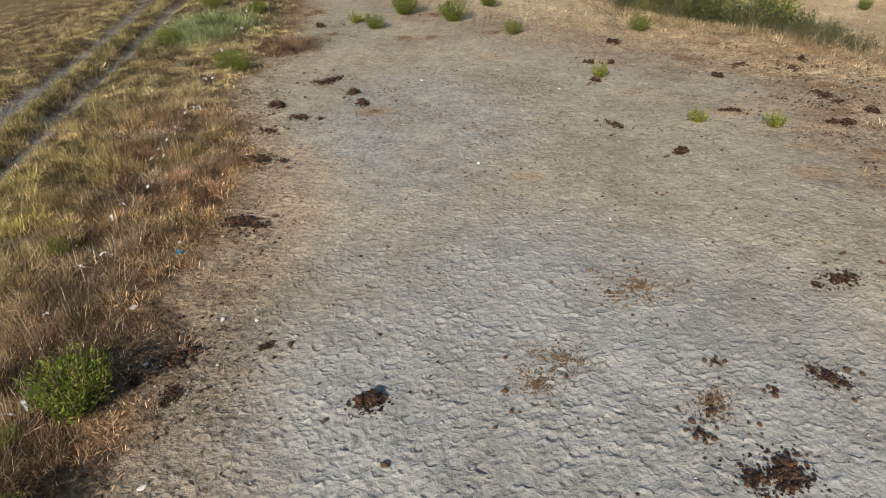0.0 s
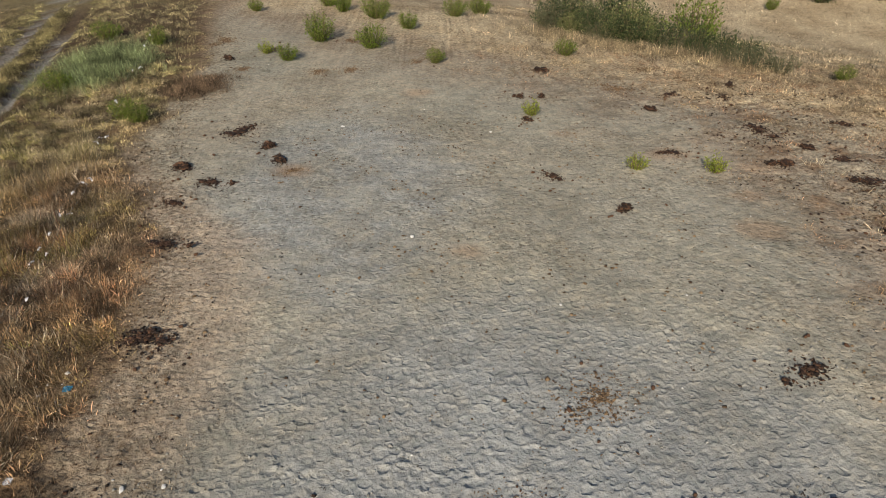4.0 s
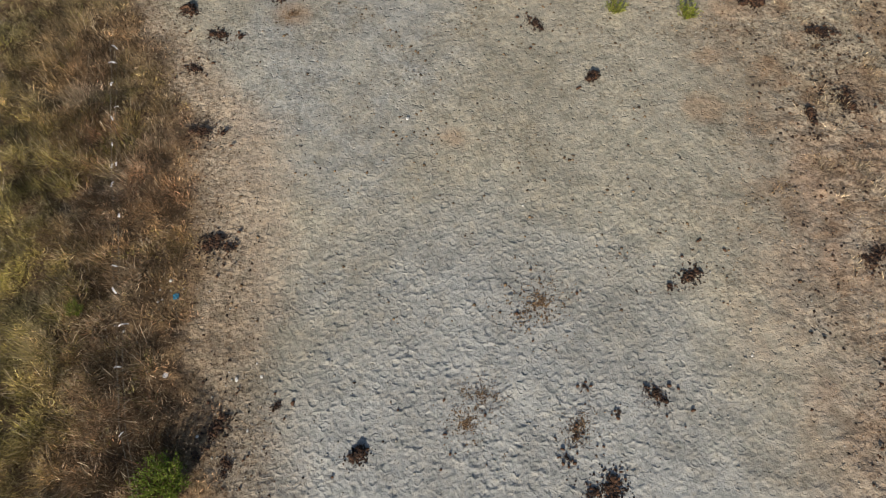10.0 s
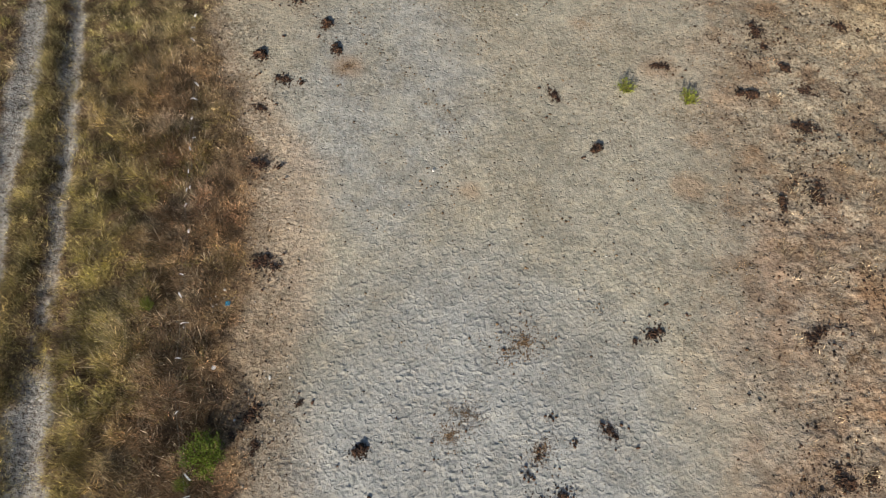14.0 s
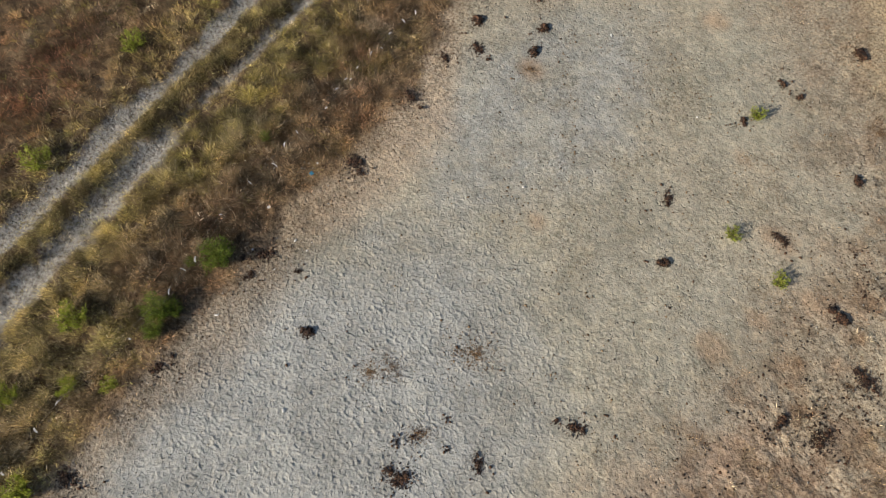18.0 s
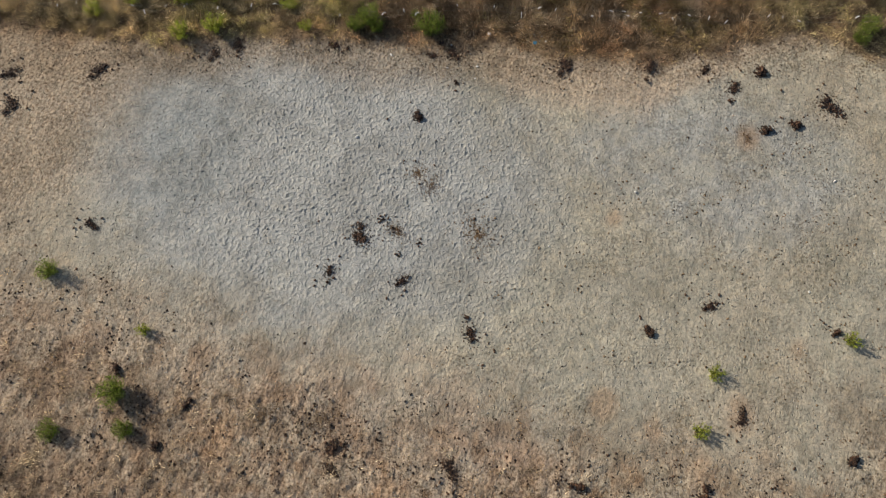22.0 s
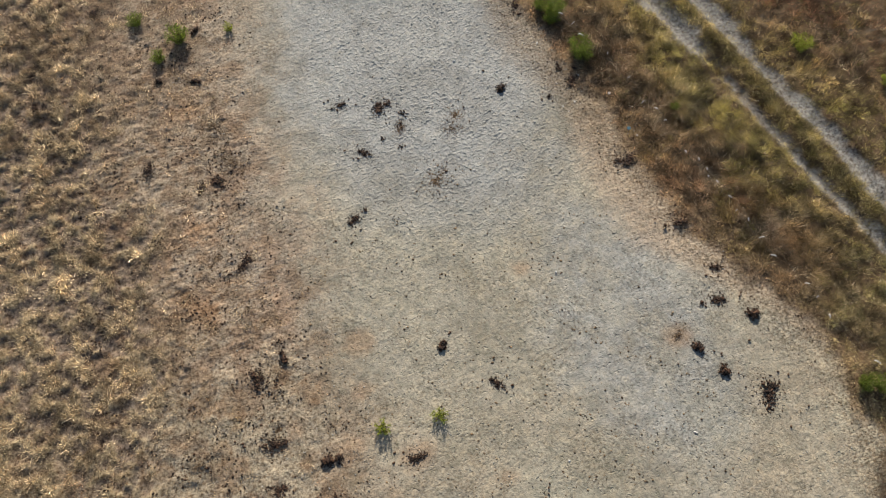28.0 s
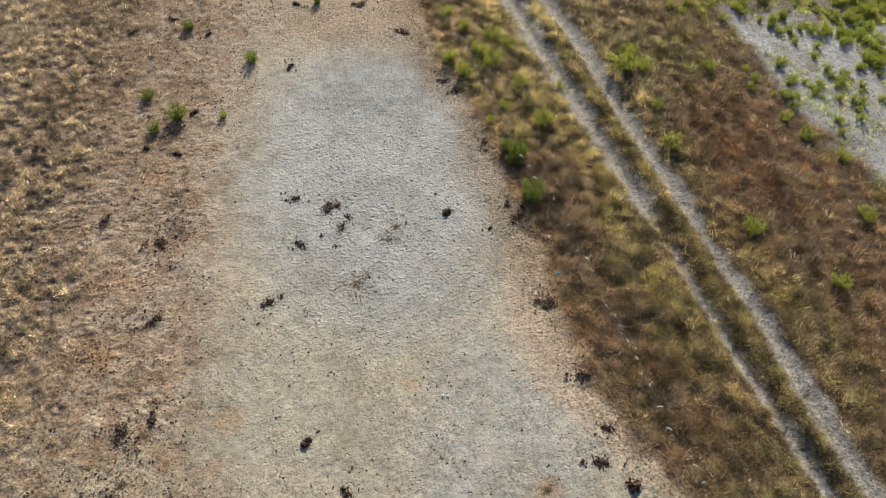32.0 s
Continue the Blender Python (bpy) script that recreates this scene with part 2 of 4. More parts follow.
STONE = island_material("pale_stone", [(0.0, (0.25, 0.24, 0.22)), (0.7, (0.45, 0.43, 0.4)), (1.0, (0.7, 0.68, 0.64))], 0.85, 50)
RIBBON = island_material("white_plastic_ribbon", [(0.0, (0.75, 0.75, 0.78)), (1.0, (0.85, 0.85, 0.86))], 0.45, 30, 0.25, 0)
BLUE = island_material("blue_plastic_scrap", [(0.0, (0.03, 0.16, 0.27)), (1.0, (0.05, 0.22, 0.34))], 0.5, 30, 0, 0.2)
CORD = island_material("white_fence_cord", [(0.0, (0.26, 0.24, 0.2)), (1.0, (0.34, 0.32, 0.28))], 0.6, 30, 0, 0)
STAKE = island_material("rusty_steel", [(0.0, (0.10, 0.05, 0.03)), (1.0, (0.16, 0.09, 0.05))], 0.7, 60)


# ---- helpers ----
def part(name, bm, mat, parent=None, label="", smooth=False):
    me = bpy.data.meshes.new(name)
    bm.to_mesh(me)
    bm.free()
    me.materials.append(mat)
    if smooth:
        me.shade_smooth()
    ob = new(name, me)
    if parent is not None:
        ob.parent = parent
    if label:
        ob["label"] = label
    return ob


def mesh_from(name, verts, faces, mat, tint=None, smooth=False):
    """A mesh from arrays; faces all have the same number of corners."""
    me = bpy.data.meshes.new(name)
    k = faces.shape[1]
    me.vertices.add(len(verts))
    me.vertices.foreach_set("co", np.ascontiguousarray(verts, np.float32).ravel())
    me.loops.add(faces.size)
    me.loops.foreach_set("vertex_index", np.ascontiguousarray(faces, np.int32).ravel())
    me.polygons.add(len(faces))
    me.polygons.foreach_set("loop_start", np.arange(0, faces.size, k, dtype=np.int32))
    if tint is not None:
        a = me.color_attributes.new("tint", "FLOAT_COLOR", "POINT")
        rgba = np.ones((len(verts), 4), np.float32)
        rgba[:, : tint.shape[1]] = tint
        a.data.foreach_set("color", rgba.ravel())
    me.update(calc_edges=True)
    me.materials.append(mat)
    if smooth:
        me.shade_smooth()
    return me


def lattice(ix, iy, seed):
    h = (ix.astype(np.int64) * 374761393 + iy.astype(np.int64) * 668265263 + seed * 974634777) & 0x7FFFFFFF
    h = ((h ^ (h >> 13)) * 1274126177) & 0x7FFFFFFF
    return ((h ^ (h >> 16)) & 0xFFFF) / 65535.0


def field(x, y, size, seed=0, octaves=3):
    """Smooth noise from 0 to 1 with features of that size in metres."""
    out, amp, total = 0.0, 1.0, 0.0
    for o in range(octaves):
        u, v = x / size * 2**o + 37.7 * o, y / size * 2**o - 19.3 * o
        iu, iv = np.floor(u), np.floor(v)
        fu, fv = u - iu, v - iv
        fu, fv = fu * fu * (3 - 2 * fu), fv * fv * (3 - 2 * fv)
        a, b = lattice(iu, iv, seed + o), lattice(iu + 1, iv, seed + o)
        c, d = lattice(iu, iv + 1, seed + o), lattice(iu + 1, iv + 1, seed + o)
        out = out + amp * ((a * (1 - fu) + b * fu) * (1 - fv) + (c * (1 - fu) + d * fu) * fv)
        total, amp = total + amp, amp * 0.5
    return out / total


def step(a, b, x):
    t = np.clip((x - a) / (b - a), 0, 1)
    return t * t * (3 - 2 * t)


def blend(a, b, w):
    w = np.asarray(w)[..., None]
    return np.asarray(a) * (1 - w) + np.asarray(b) * w


# ---- the plan of the land ----
EDGE_Y = [-30, -12, -9, -5.4, -4.2, -2.3, 0, 1.7, 3.5, 5.6, 7.5, 9.4, 11, 14, 18, 26, 40]
EDGE_X = [-0.4, -0.8, -1.05, -1.8, -2.25, -2.8, -3.25, -3.45, -3.8, -4.1, -4.6, -5.4, -6.1, -6.2, -6.5, -8.6, -12]
RUT_Y = [-40, -9, -5.5, -2.2, 0.2, 1.4, 4, 6.5, 8, 10, 12.7, 15, 18, 21, 24.5, 30, 60]
RUT_E = [3.0, -4.9, -5.65, -6.5, -7.05, -7.35, -7.95, -8.42, -8.82, -9.3, -9.97, -10.5, -11.2, -12.05, -13.2, -15.2, -25]
RUT_W = [1.5, -6.2, -7.15, -7.75, -8.27, -8.6, -9.08, -9.72, -9.85, -10.32, -10.95, -11.55, -12.4, -13.4, -14.5, -16.4, -26.5]
PALE_Y = [-14, -9, -7.5, -6.2, -5, -2.3, -1.4, -0.6, 0.5, 4]
PALE_X = [-15, -13.4, -12.6, -13.1, -13.6, -13.4, -13.9, -14.5, -15.1, -18]
FENCE_Y = [-16, -9, -6.2, -2.9, 0, 2, 4.2, 8, 10.8, 15.7, 24]
FENCE_X = [-1.2, -2.0, -2.5, -3.4, -3.85, -4.6, -5.1, -5.8, -6.5, -7.6, -9.6]


STAINS = [(-2.84, 10.04, 0.5), (4.75, 7.55, 0.45), (0.15, 7.05, 0.4), (6.14, 8.45, 0.4), (5.04, 8.77, 0.35), (2.42, 11.76, 0.45), (4.1, 10.57, 0.6), (-0.7, 14.6, 0.6), (5.6, 9.9, 0.5), (7.9, 3.2, 0.7), (8.3, 5.6, 0.8), (7.5, -0.6, 0.5)]


def beyond_rim(x, y):
    return (x - 6.4) * 0.654 + (y - 18.8) * 0.756


# fall from the rim into a shallow valley and the hillside that rises beyond it
VALLEY_S = np.arange(-30.0, 300.0, 0.5)
VALLEY_Z = np.interp(VALLEY_S, [0, 8, 17, 23, 28, 90, 160], [0, -1.3, -3.3, -4.1, -4.0, 3.5, 6.0])
VALLEY_Z = np.convolve(np.pad(VALLEY_Z, 8, mode="edge"), np.hanning(17) / np.hanning(17).sum(), mode="valid")


def land(x, y):
    """Height of the land without hoof marks."""
    z = np.interp(beyond_rim(x, y), VALLEY_S, VALLEY_Z)
    w = -x - 10
    z = z - 0.13 * (np.sqrt(np.maximum(w, 0) ** 2 + 4) - 2)
    z = np.maximum(z, -14 + 0 * z)
    z = z + 0.06 * (field(x, y, 5, 3, 2) - 0.5) + 0.6 * (field(x, y, 30, 5, 2) - 0.5) * step(25, 60, np.hypot(x, y - 4))
    for rut, deep in ((RUT_E, 0.15), (RUT_W, 0.11)):
        d = np.abs(x - np.interp(y, RUT_Y, rut))
        z = z - deep * np.exp(-((d / 0.28) ** 2))
    return z


def masks(x, y):
    """Shares of the kinds of ground at each place."""
    wob = (field(x, y, 1.6, 11) - 0.5) * 1.1 + (field(x, y, 0.35, 12, 2) - 0.5) * 0.5
    edge = np.interp(y, EDGE_Y, EDGE_X)
    west = step(0.25, -0.35, x - edge + 0.8 * wob)
    re, rw = np.interp(y, RUT_Y, RUT_E), np.interp(y, RUT_Y, RUT_W)
    slim = 1 - 0.35 * step(9, 13, y)
    rut = np.maximum(0.84 * np.exp(-(((x - re) / (slim * (0.34 + 0.28 * step(4.5, 0.5, y)))) ** 2)), np.exp(-(((x - rw) / (0.40 * slim)) ** 2)))
    rut = step(0.3, 0.75, rut + 0.8 * wob + 0.5 * (field(x, y, 0.18, 13, 2) - 0.5))
    grey = step(1.3, 0.6, np.hypot((x - 0.6) / 4.4, (y + 0.8) / 6.0) + 0.3 * wob)
    east = step(4.4, 7.8, x + 1.6 * wob + 0.10 * np.abs(y - 3))
    tuft = step(8.7, 10.6, x + 2.2 * wob)
    far_south = step(-4.6, -8.0, y + 2 * wob) * step(9, 2, x)
    gold = step(-5.0, -2.0, beyond_rim(x, y) + 1.8 * wob)
    brink = step(-7.5, -3.5, beyond_rim(x, y) + 1.8 * wob)
    pale = step(0.25, -0.35, x - np.interp(y, PALE_Y, PALE_X) + 1.1 * wob) * (0.35 + 0.65 * step(-8.5, -6.0, y + 1.5 * wob)) * step(6.0, 2.5, y)
    pale = np.maximum(pale, step(1.2, 0.7, np.hypot((x + 10.3) / 1.3, (y + 9.0) / 0.8) + 0.4 * wob))
    return dict(west=west, rut=rut, grey=grey, east=east, tuft=tuft, south=far_south, gold=gold, brink=brink, pale=pale, wob=wob, re=re, rw=rw, edge=edge)


def land_tint(x, y):
    m = masks(x, y)
    c = np.empty(np.shape(x) + (3,))
    c[:] = (0.311, 0.290, 0.236)
    c = blend(c, (0.345, 0.296, 0.222), 0.6 * step(8.0, 12.5, y))
    mid = field(x, y, 2.5, 21)
    c = blend(c, (0.295, 0.278, 0.225), step(0.45, 0.7, mid))
    c = blend(c, (0.255, 0.24, 0.19), 0.38 * step(0.52, 0.68, field(x, y, 0.32, 22, 2)))
    c = blend(c, (0.35, 0.32, 0.25), 0.6 * step(0.55, 0.7, field(x, y, 0.4, 23, 2)))
    c = blend(c, (0.305, 0.312, 0.305), 0.92 * m["grey"])
    c = blend(c, (0.235, 0.25, 0.248), 0.75 * step(1.2, 0.45, np.hypot((x - 0.9) / 2.5, (y + 4.4) / 2.3) + 0.45 * m["wob"]) * (0.5 + 0.5 * step(0.35, 0.6, field(x, y, 0.6, 97, 3))))
    damp = step(1.25, 0.5, np.hypot((x + 2.0) / 2.4, (y - 9.8) / 4.0) + 0.5 * m["wob"])
    c = blend(c, (0.295, 0.3, 0.29), 0.72 * damp * (0.6 + 0.4 * step(0.4, 0.6, field(x, y, 0.5, 24, 3))))
    c = blend(c, (0.325, 0.278, 0.235), 0.7 * step(4.6, 7.0, x + m["wob"]) * step(11, 7, y))
    band = np.interp(y, [1.5, 3.5, 5.0, 7.1, 8.4, 9.3, 10.5, 12.5], [0.2, 1.0, 1.35, 1.65, 1.0, 0.6, 0.35, 0.1])
    c = blend(c, (0.36, 0.275, 0.202), 0.58 * step(0.45, -0.45, x - m["edge"] - band + 0.55 * m["wob"]) * step(1.6, 3.6, y) * step(12.5, 10.5, y))
    c = blend(c, (0.355, 0.225, 0.15), 0.6 * step(0.5, 0.7, field(x, y, 1.1, 31)) * step(3.8, 6.5, x) * step(0.0, 3.0, y) * step(9.5, 7.0, y))
    c = blend(c, (0.305, 0.248, 0.19), 0.85 * np.maximum(np.maximum(m["east"], m["south"]), m["brink"]))
    c = blend(c, (0.305, 0.268, 0.205), 0.7 * np.maximum(m["east"], m["brink"]) * step(6.0, 8.5, y))
    c = blend(c, (0.18, 0.11, 0.07), 0.45 * step(0.5, 0.62, field(x, y, 0.45, 41)) * np.maximum(m["east"], m["brink"]) * step(15, 12.5, x))
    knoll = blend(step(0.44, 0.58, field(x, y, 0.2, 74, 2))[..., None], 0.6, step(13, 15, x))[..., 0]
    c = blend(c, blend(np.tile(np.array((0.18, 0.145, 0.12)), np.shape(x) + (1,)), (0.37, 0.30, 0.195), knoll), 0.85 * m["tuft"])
    c = blend(c, blend(np.tile(np.array((0.50, 0.415, 0.285)), np.shape(x) + (1,)), (0.38, 0.30, 0.195), step(0.42, 0.66, field(x + 0.6 * y, y, 1.6, 44))), 0.9 * m["gold"])
    c = blend(c, (0.15, 0.09, 0.05), 0.42 * step(0.58, 0.68, field(x, y, 0.45, 42)) * step(3.5, 7.0, x) * step(15, 12.5, x))
    brown = step(5.0, 8.5, x + m["wob"]) * step(1.0, -2.5, y + m["wob"]) * step(13.5, 12.0, x)
    c = blend(c, (0.185, 0.135, 0.095), 0.6 * brown * (0.35 + 0.65 * step(0.4, 0.6, field(x, y, 0.35, 95, 2))))
    for sx, sy, sr in STAINS:
        c = blend(c, (0.34, 0.21, 0.12), 0.42 * step(1.1, 0.2, np.hypot(x - sx, (y - sy) * 1.3) / sr + 0.9 * m["wob"]))
    c = blend(c, (0.235, 0.18, 0.125), 0.62 * step(1.7, 0.2, x - m["edge"] + 0.9 * m["wob"]) * step(5.0, 3.2, y))
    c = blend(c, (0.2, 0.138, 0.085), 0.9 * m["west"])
    # shade between the meadow tufts put into the ground colour, with lighter mottling
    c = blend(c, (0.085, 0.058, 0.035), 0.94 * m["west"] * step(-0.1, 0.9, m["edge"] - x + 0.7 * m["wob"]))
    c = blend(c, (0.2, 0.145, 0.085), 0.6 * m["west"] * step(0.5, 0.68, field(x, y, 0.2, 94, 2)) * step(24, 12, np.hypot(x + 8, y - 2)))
    c = blend(c, (0.19, 0.155, 0.08), 0.8 * m["west"] * np.maximum(step(-17, -21, x), step(24, 30, y)))
    c = blend(c, (0.268, 0.267, 0.26), 0.88 * m["rut"] * (x < m["re"] + 0.9))
    c = blend(c, (0.305, 0.322, 0.345), 0.92 * m["pale"])
    litter = np.maximum.reduce([0.85 * m["east"], 0.85 * m["south"], 0.9 * m["brink"], m["tuft"], m["gold"], 0.6 * m["west"]])
    litter = np.maximum(litter, 0.85 * step(1.8, 0.1, x - m["edge"] + 0.7 * m["wob"]))
    litter = np.clip(np.maximum(litter, 0.3 * step(0.5, 0.65, field(x, y, 1.7, 43)) * (1 - 0.6 * m["grey"])), 0.06, 1)
    return np.concatenate([c, litter[..., None]], -1)


def relief(x, y, m):
    """Mounds of thatch and tufts on the land, and the unevenness of the trodden soil."""
    z = 0.035 * (field(x, y, 0.5, 51, 3) - 0.5) + 0.02 * (field(x, y, 0.16, 52, 2) - 0.5) * (1 - 0.5 * m["grey"])
    z = z + 0.012 * (1 - m["west"]) * (field(x, y, 0.085, 54, 1) - 0.5)
    z = z + 0.16 * m["west"] * (1 - m["rut"]) * (1 - m["pale"]) * (field(x, y, 0.42, 53, 2) - 0.35)
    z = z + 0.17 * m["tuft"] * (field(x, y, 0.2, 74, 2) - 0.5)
    z = z + 0.1 * np.maximum(m["east"], m["brink"]) * (1 - m["tuft"]) * (field(x, y, 0.16, 86, 2) - 0.5)
    return z * step(40, 20, np.hypot(x, y - 4)) * step(20, 16.5, x)


def surface(x, y):
    return land(x, y) + relief(x, y, masks(x, y))


# ---- ground ----
def spread(near, far_side, core, fine, coarse, far):
    """Grid lines: fine over the core, widening steadily to both ends of the near range, then in growing strides to the horizon."""
    def outward(q, way, end):
        p, s = [], fine
        while way * (end - q) > 0:
            s = min(coarse, s + 0.012 * s)
            q += way * s
            p.append(q)
        while abs(q) < far:
            s *= 1.12
            q += way * s
            p.append(q)
        return p
    a, b = core
    return np.concatenate([outward(a, -1, near)[::-1], np.arange(a, b, fine), outward(b - fine, 1, far_side)])


def soft_share(x, y):
    """How soft and trodden the soil is: deepest in the grey hollow."""
    return math.exp(-(abs((x - 0.4) / 4.5) ** 3 + abs((y - 0.2) / 6.2) ** 3))


def hoof_marks(xs, ys, z, count, rng):
    """Tread the soil print after print: each flattens what was there into a tilted dish and pushes up a rim."""
    for _ in range(count):
        px, py = rng.uniform(-5.5, 8.5), rng.uniform(-7.5, 14)
        soft = soft_share(px, py)
        if px < np.interp(py, EDGE_Y, EDGE_X) + 0.1 or rng.random() > 0.4 + 0.6 * soft:
            continue
        turn = rng.uniform(0, 6.28)
        a = rng.uniform(0.036, 0.06)
        b = a * rng.choice((1.1, 1.25, 1.5, 2.2))
        deep = (0.003 + 0.013 * rng.random() ** 1.5) * (0.25 + 0.75 * soft)
        r = 0.16
        i0, i1 = np.searchsorted(xs, (px - r, px + r))
        j0, j1 = np.searchsorted(ys, (py - r, py + r))
        if i1 - i0 < 3 or j1 - j0 < 3:
            continue
        dx, dy = np.meshgrid(xs[i0:i1] - px, ys[j0:j1] - py)
        u, v = dx * math.cos(turn) + dy * math.sin(turn), -dx * math.sin(turn) + dy * math.cos(turn)
        q = np.hypot(u / a, v / b)
        old = z[j0:j1, i0:i1]
        inside = 1 - step(0.8, 1.0, q)
        floor_z = old.mean() - deep * (0.75 + 0.6 * v / b)
        z[j0:j1, i0:i1] = old + 0.7 * inside * (floor_z - old) + deep * np.exp(-(((q - 1.13) / 0.16) ** 2)) * (0.55 + 0.5 * np.tanh(v / b))


def build_ground():
    xs = spread(-10.0, 17.0, (-3.2, 3.8), 0.022, 0.062, 2400)
    ys = spread(-9.0, 14.0, (-1.8, 5.6), 0.022, 0.062, 2400)
    gx, gy = np.meshgrid(xs, ys)
    z = land(gx, gy)
    m = masks(gx, gy)
    near = step(40, 20, np.hypot(gx, gy - 4))
    z += relief(gx, gy, m)
    hoof_marks(xs, ys, z, 60000, np.random.default_rng(7))
    nx, ny = len(xs), len(ys)
    verts = np.stack([gx, gy, z], -1).reshape(-1, 3)
    k = np.arange(nx * ny).reshape(ny, nx)
    faces = np.stack([k[:-1, :-1], k[:-1, 1:], k[1:, 1:], k[1:, :-1]], -1).reshape(-1, 4)
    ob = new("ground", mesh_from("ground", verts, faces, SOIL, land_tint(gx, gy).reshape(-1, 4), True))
    press = ob.data.attributes.new("press", "FLOAT", "POINT")
    soft = step(1.25, 0.7, np.hypot((gx - 0.4) / 4.6, (gy - 0.6) / 6.2) + 0.35 * m["wob"]) * (1 - m["west"])
    press.data.foreach_set("value", (0.16 * (1 - m["west"]) * near + 0.76 * soft).astype(np.float32).ravel())
    tagged(ob, "trodden pale clay ground with hoof prints, ruts and dry slopes", "ground", "", "structure")


build_ground()


# ---- grass ----
def pick(rng, n, box, density):
    """n places in the box, kept by the density there."""
    x0, x1, y0, y1 = box
    x, y = rng.uniform(x0, x1, n), rng.uniform(y0, y1, n)
    keep = rng.random(n) < density(x, y)
    return x[keep], y[keep]


def grass(name, label, x, y, tall, wide, tint, rng, blades=5, lean=0.45, clump=0.05, wiry=False):
    """Bent blades in clumps, or straight wiry stems; tall, wide and tint are given for each clump."""
    n = len(x)
    rep = lambda a: np.repeat(a, blades, axis=0)
    bx = rep(x) + rng.normal(0, clump, n * blades)
    by = rep(y) + rng.normal(0, clump, n * blades)
    bz = surface(bx, by) - 0.02
    h = rep(tall) * rng.uniform(0.5, 1.15, n * blades)
    w = rep(wide) * rng.uniform(0.7, 1.3, n * blades) * 0.5
    side = rng.uniform(0, 2 * np.pi, n * blades)
    way = np.arctan2(by - rep(y), bx - rep(x)) + rng.normal(0, 0.6, n * blades) + rep(rng.normal(0, 0.5, n))
    bend = h * np.abs(rng.normal(0, lean, n * blades))
    bend = np.minimum(bend, 0.9 * h)
    up = np.sqrt(np.maximum(h * h - bend * bend * 0.8, 0.05 * h * h))
    base = np.stack([bx, by, bz], -1)
    across = np.stack([np.cos(side) * w, np.sin(side) * w, 0 * w], -1)
    out = np.stack([np.cos(way) * bend, np.sin(way) * bend, 0 * w], -1)
    rise = np.stack([0 * w, 0 * w, up], -1)
    middle = base + out * 0.42 + rise * 0.56
    tip = base + out + rise
    if wiry:
        verts = np.stack([base + across, tip, base - across], 1).reshape(-1, 3)
        faces = np.arange(n * blades)[:, None] * 3 + [0, 1, 2]
    else:
        verts = np.stack([base, middle + across, tip, middle - across], 1).reshape(-1, 3)
        k = np.arange(n * blades)[:, None] * 4
        faces = np.concatenate([k + [0, 1, 3], k + [3, 1, 2]])
    tone = rep(tint * (0.3 + 1.2 * step(0.25, 0.75, field(x, y, 0.2, 90, 2)))[:, None] * np.exp(rng.normal(0, 0.45, (n, 1)))) * np.exp(rng.normal(0, 0.38, (n * blades, 1)))
    ob = new(name, mesh_from(name, verts, faces, GRASS, np.repeat(tone, 3 if wiry else 4, axis=0)))
    return tagged(ob, label, "grass", "", "stuff")


STRAW, RUSSET = np.array((0.38, 0.27, 0.13)), np.array((0.215, 0.125, 0.068))
OLIVE, DUSK, GREYED = np.array((0.235, 0.205, 0.055)), np.array((0.10, 0.065, 0.045)), np.array((0.27, 0.24, 0.19))


def meadow_tint(x, y, rng):
    """Brown, russet and olive patches of a dry meadow."""
    m = masks(x, y)
    c = np.tile(np.array((0.28, 0.19, 0.096)), (len(x), 1))
    c = blend(c, RUSSET, step(0.36, 0.58, field(x, y, 1.6, 61) + rng.normal(0, 0.08, len(x))))
    near_rut = np.minimum(np.abs(x - m["re"]), np.abs(x - m["rw"]))
    c = blend(c, OLIVE, step(0.56, 0.70, field(x, y, 1.4, 62) + 0.14 * step(2.2, 0.8, near_rut) + rng.normal(0, 0.08, len(x))))
    c = blend(c, DUSK, 0.45 * step(0.52, 0.64, field(x, y, 0.5, 63) + rng.normal(0, 0.08, len(x))))
    c = blend(c, GREYED, 0.5 * step(0.62, 0.74, field(x, y, 0.8, 64) + rng.normal(0, 0.08, len(x))))
    north = step(7.5, 11.5, y)
    c = blend(c, np.array((0.32, 0.265, 0.10)), 0.65 * step(2.5, 0.6, near_rut) * (1 - north))
    c = blend(c, np.array((0.265, 0.225, 0.12)), 0.7 * north)
    c = blend(c, np.array((0.27, 0.235, 0.095)), 0.7 * north * step(1.5, 0.5, near_rut))
    c = blend(c, np.array((0.25, 0.218, 0.11)), 0.5 * step(1.0, -4.0, y))
    c = blend(c, np.array((0.27, 0.165, 0.092)), 0.4 * step(1.6, 0.5, m["edge"] - x) * step(-2.0, 0.5, y) * (1 - north))
    far_side = step(-0.6, -1.4, x - m["rw"])
    c = blend(c, np.array((0.20, 0.088, 0.05)), 0.8 * far_side * step(1.3, 0.5, np.hypot((x + 11.0) / 1.7, (y + 0.2) / 2.8) + rng.normal(0, 0.15, len(x))))
    c = blend(c, np.array((0.20, 0.19, 0.06)), 0.8 * far_side * step(1.3, 0.5, np.hypot((x + 10.3) / 1.5, (y + 4.8) / 1.7) + rng.normal(0, 0.15, len(x))))
    return c * (1.36 + 0.12 * step(2.2, 0.5, near_rut) * (1 - north) - 0.03 * north + (0.34 - 0.6 * far_side) * step(3.5, -2.0, y) - 0.08 * step(-0.5, 2.5, y))[:, None]


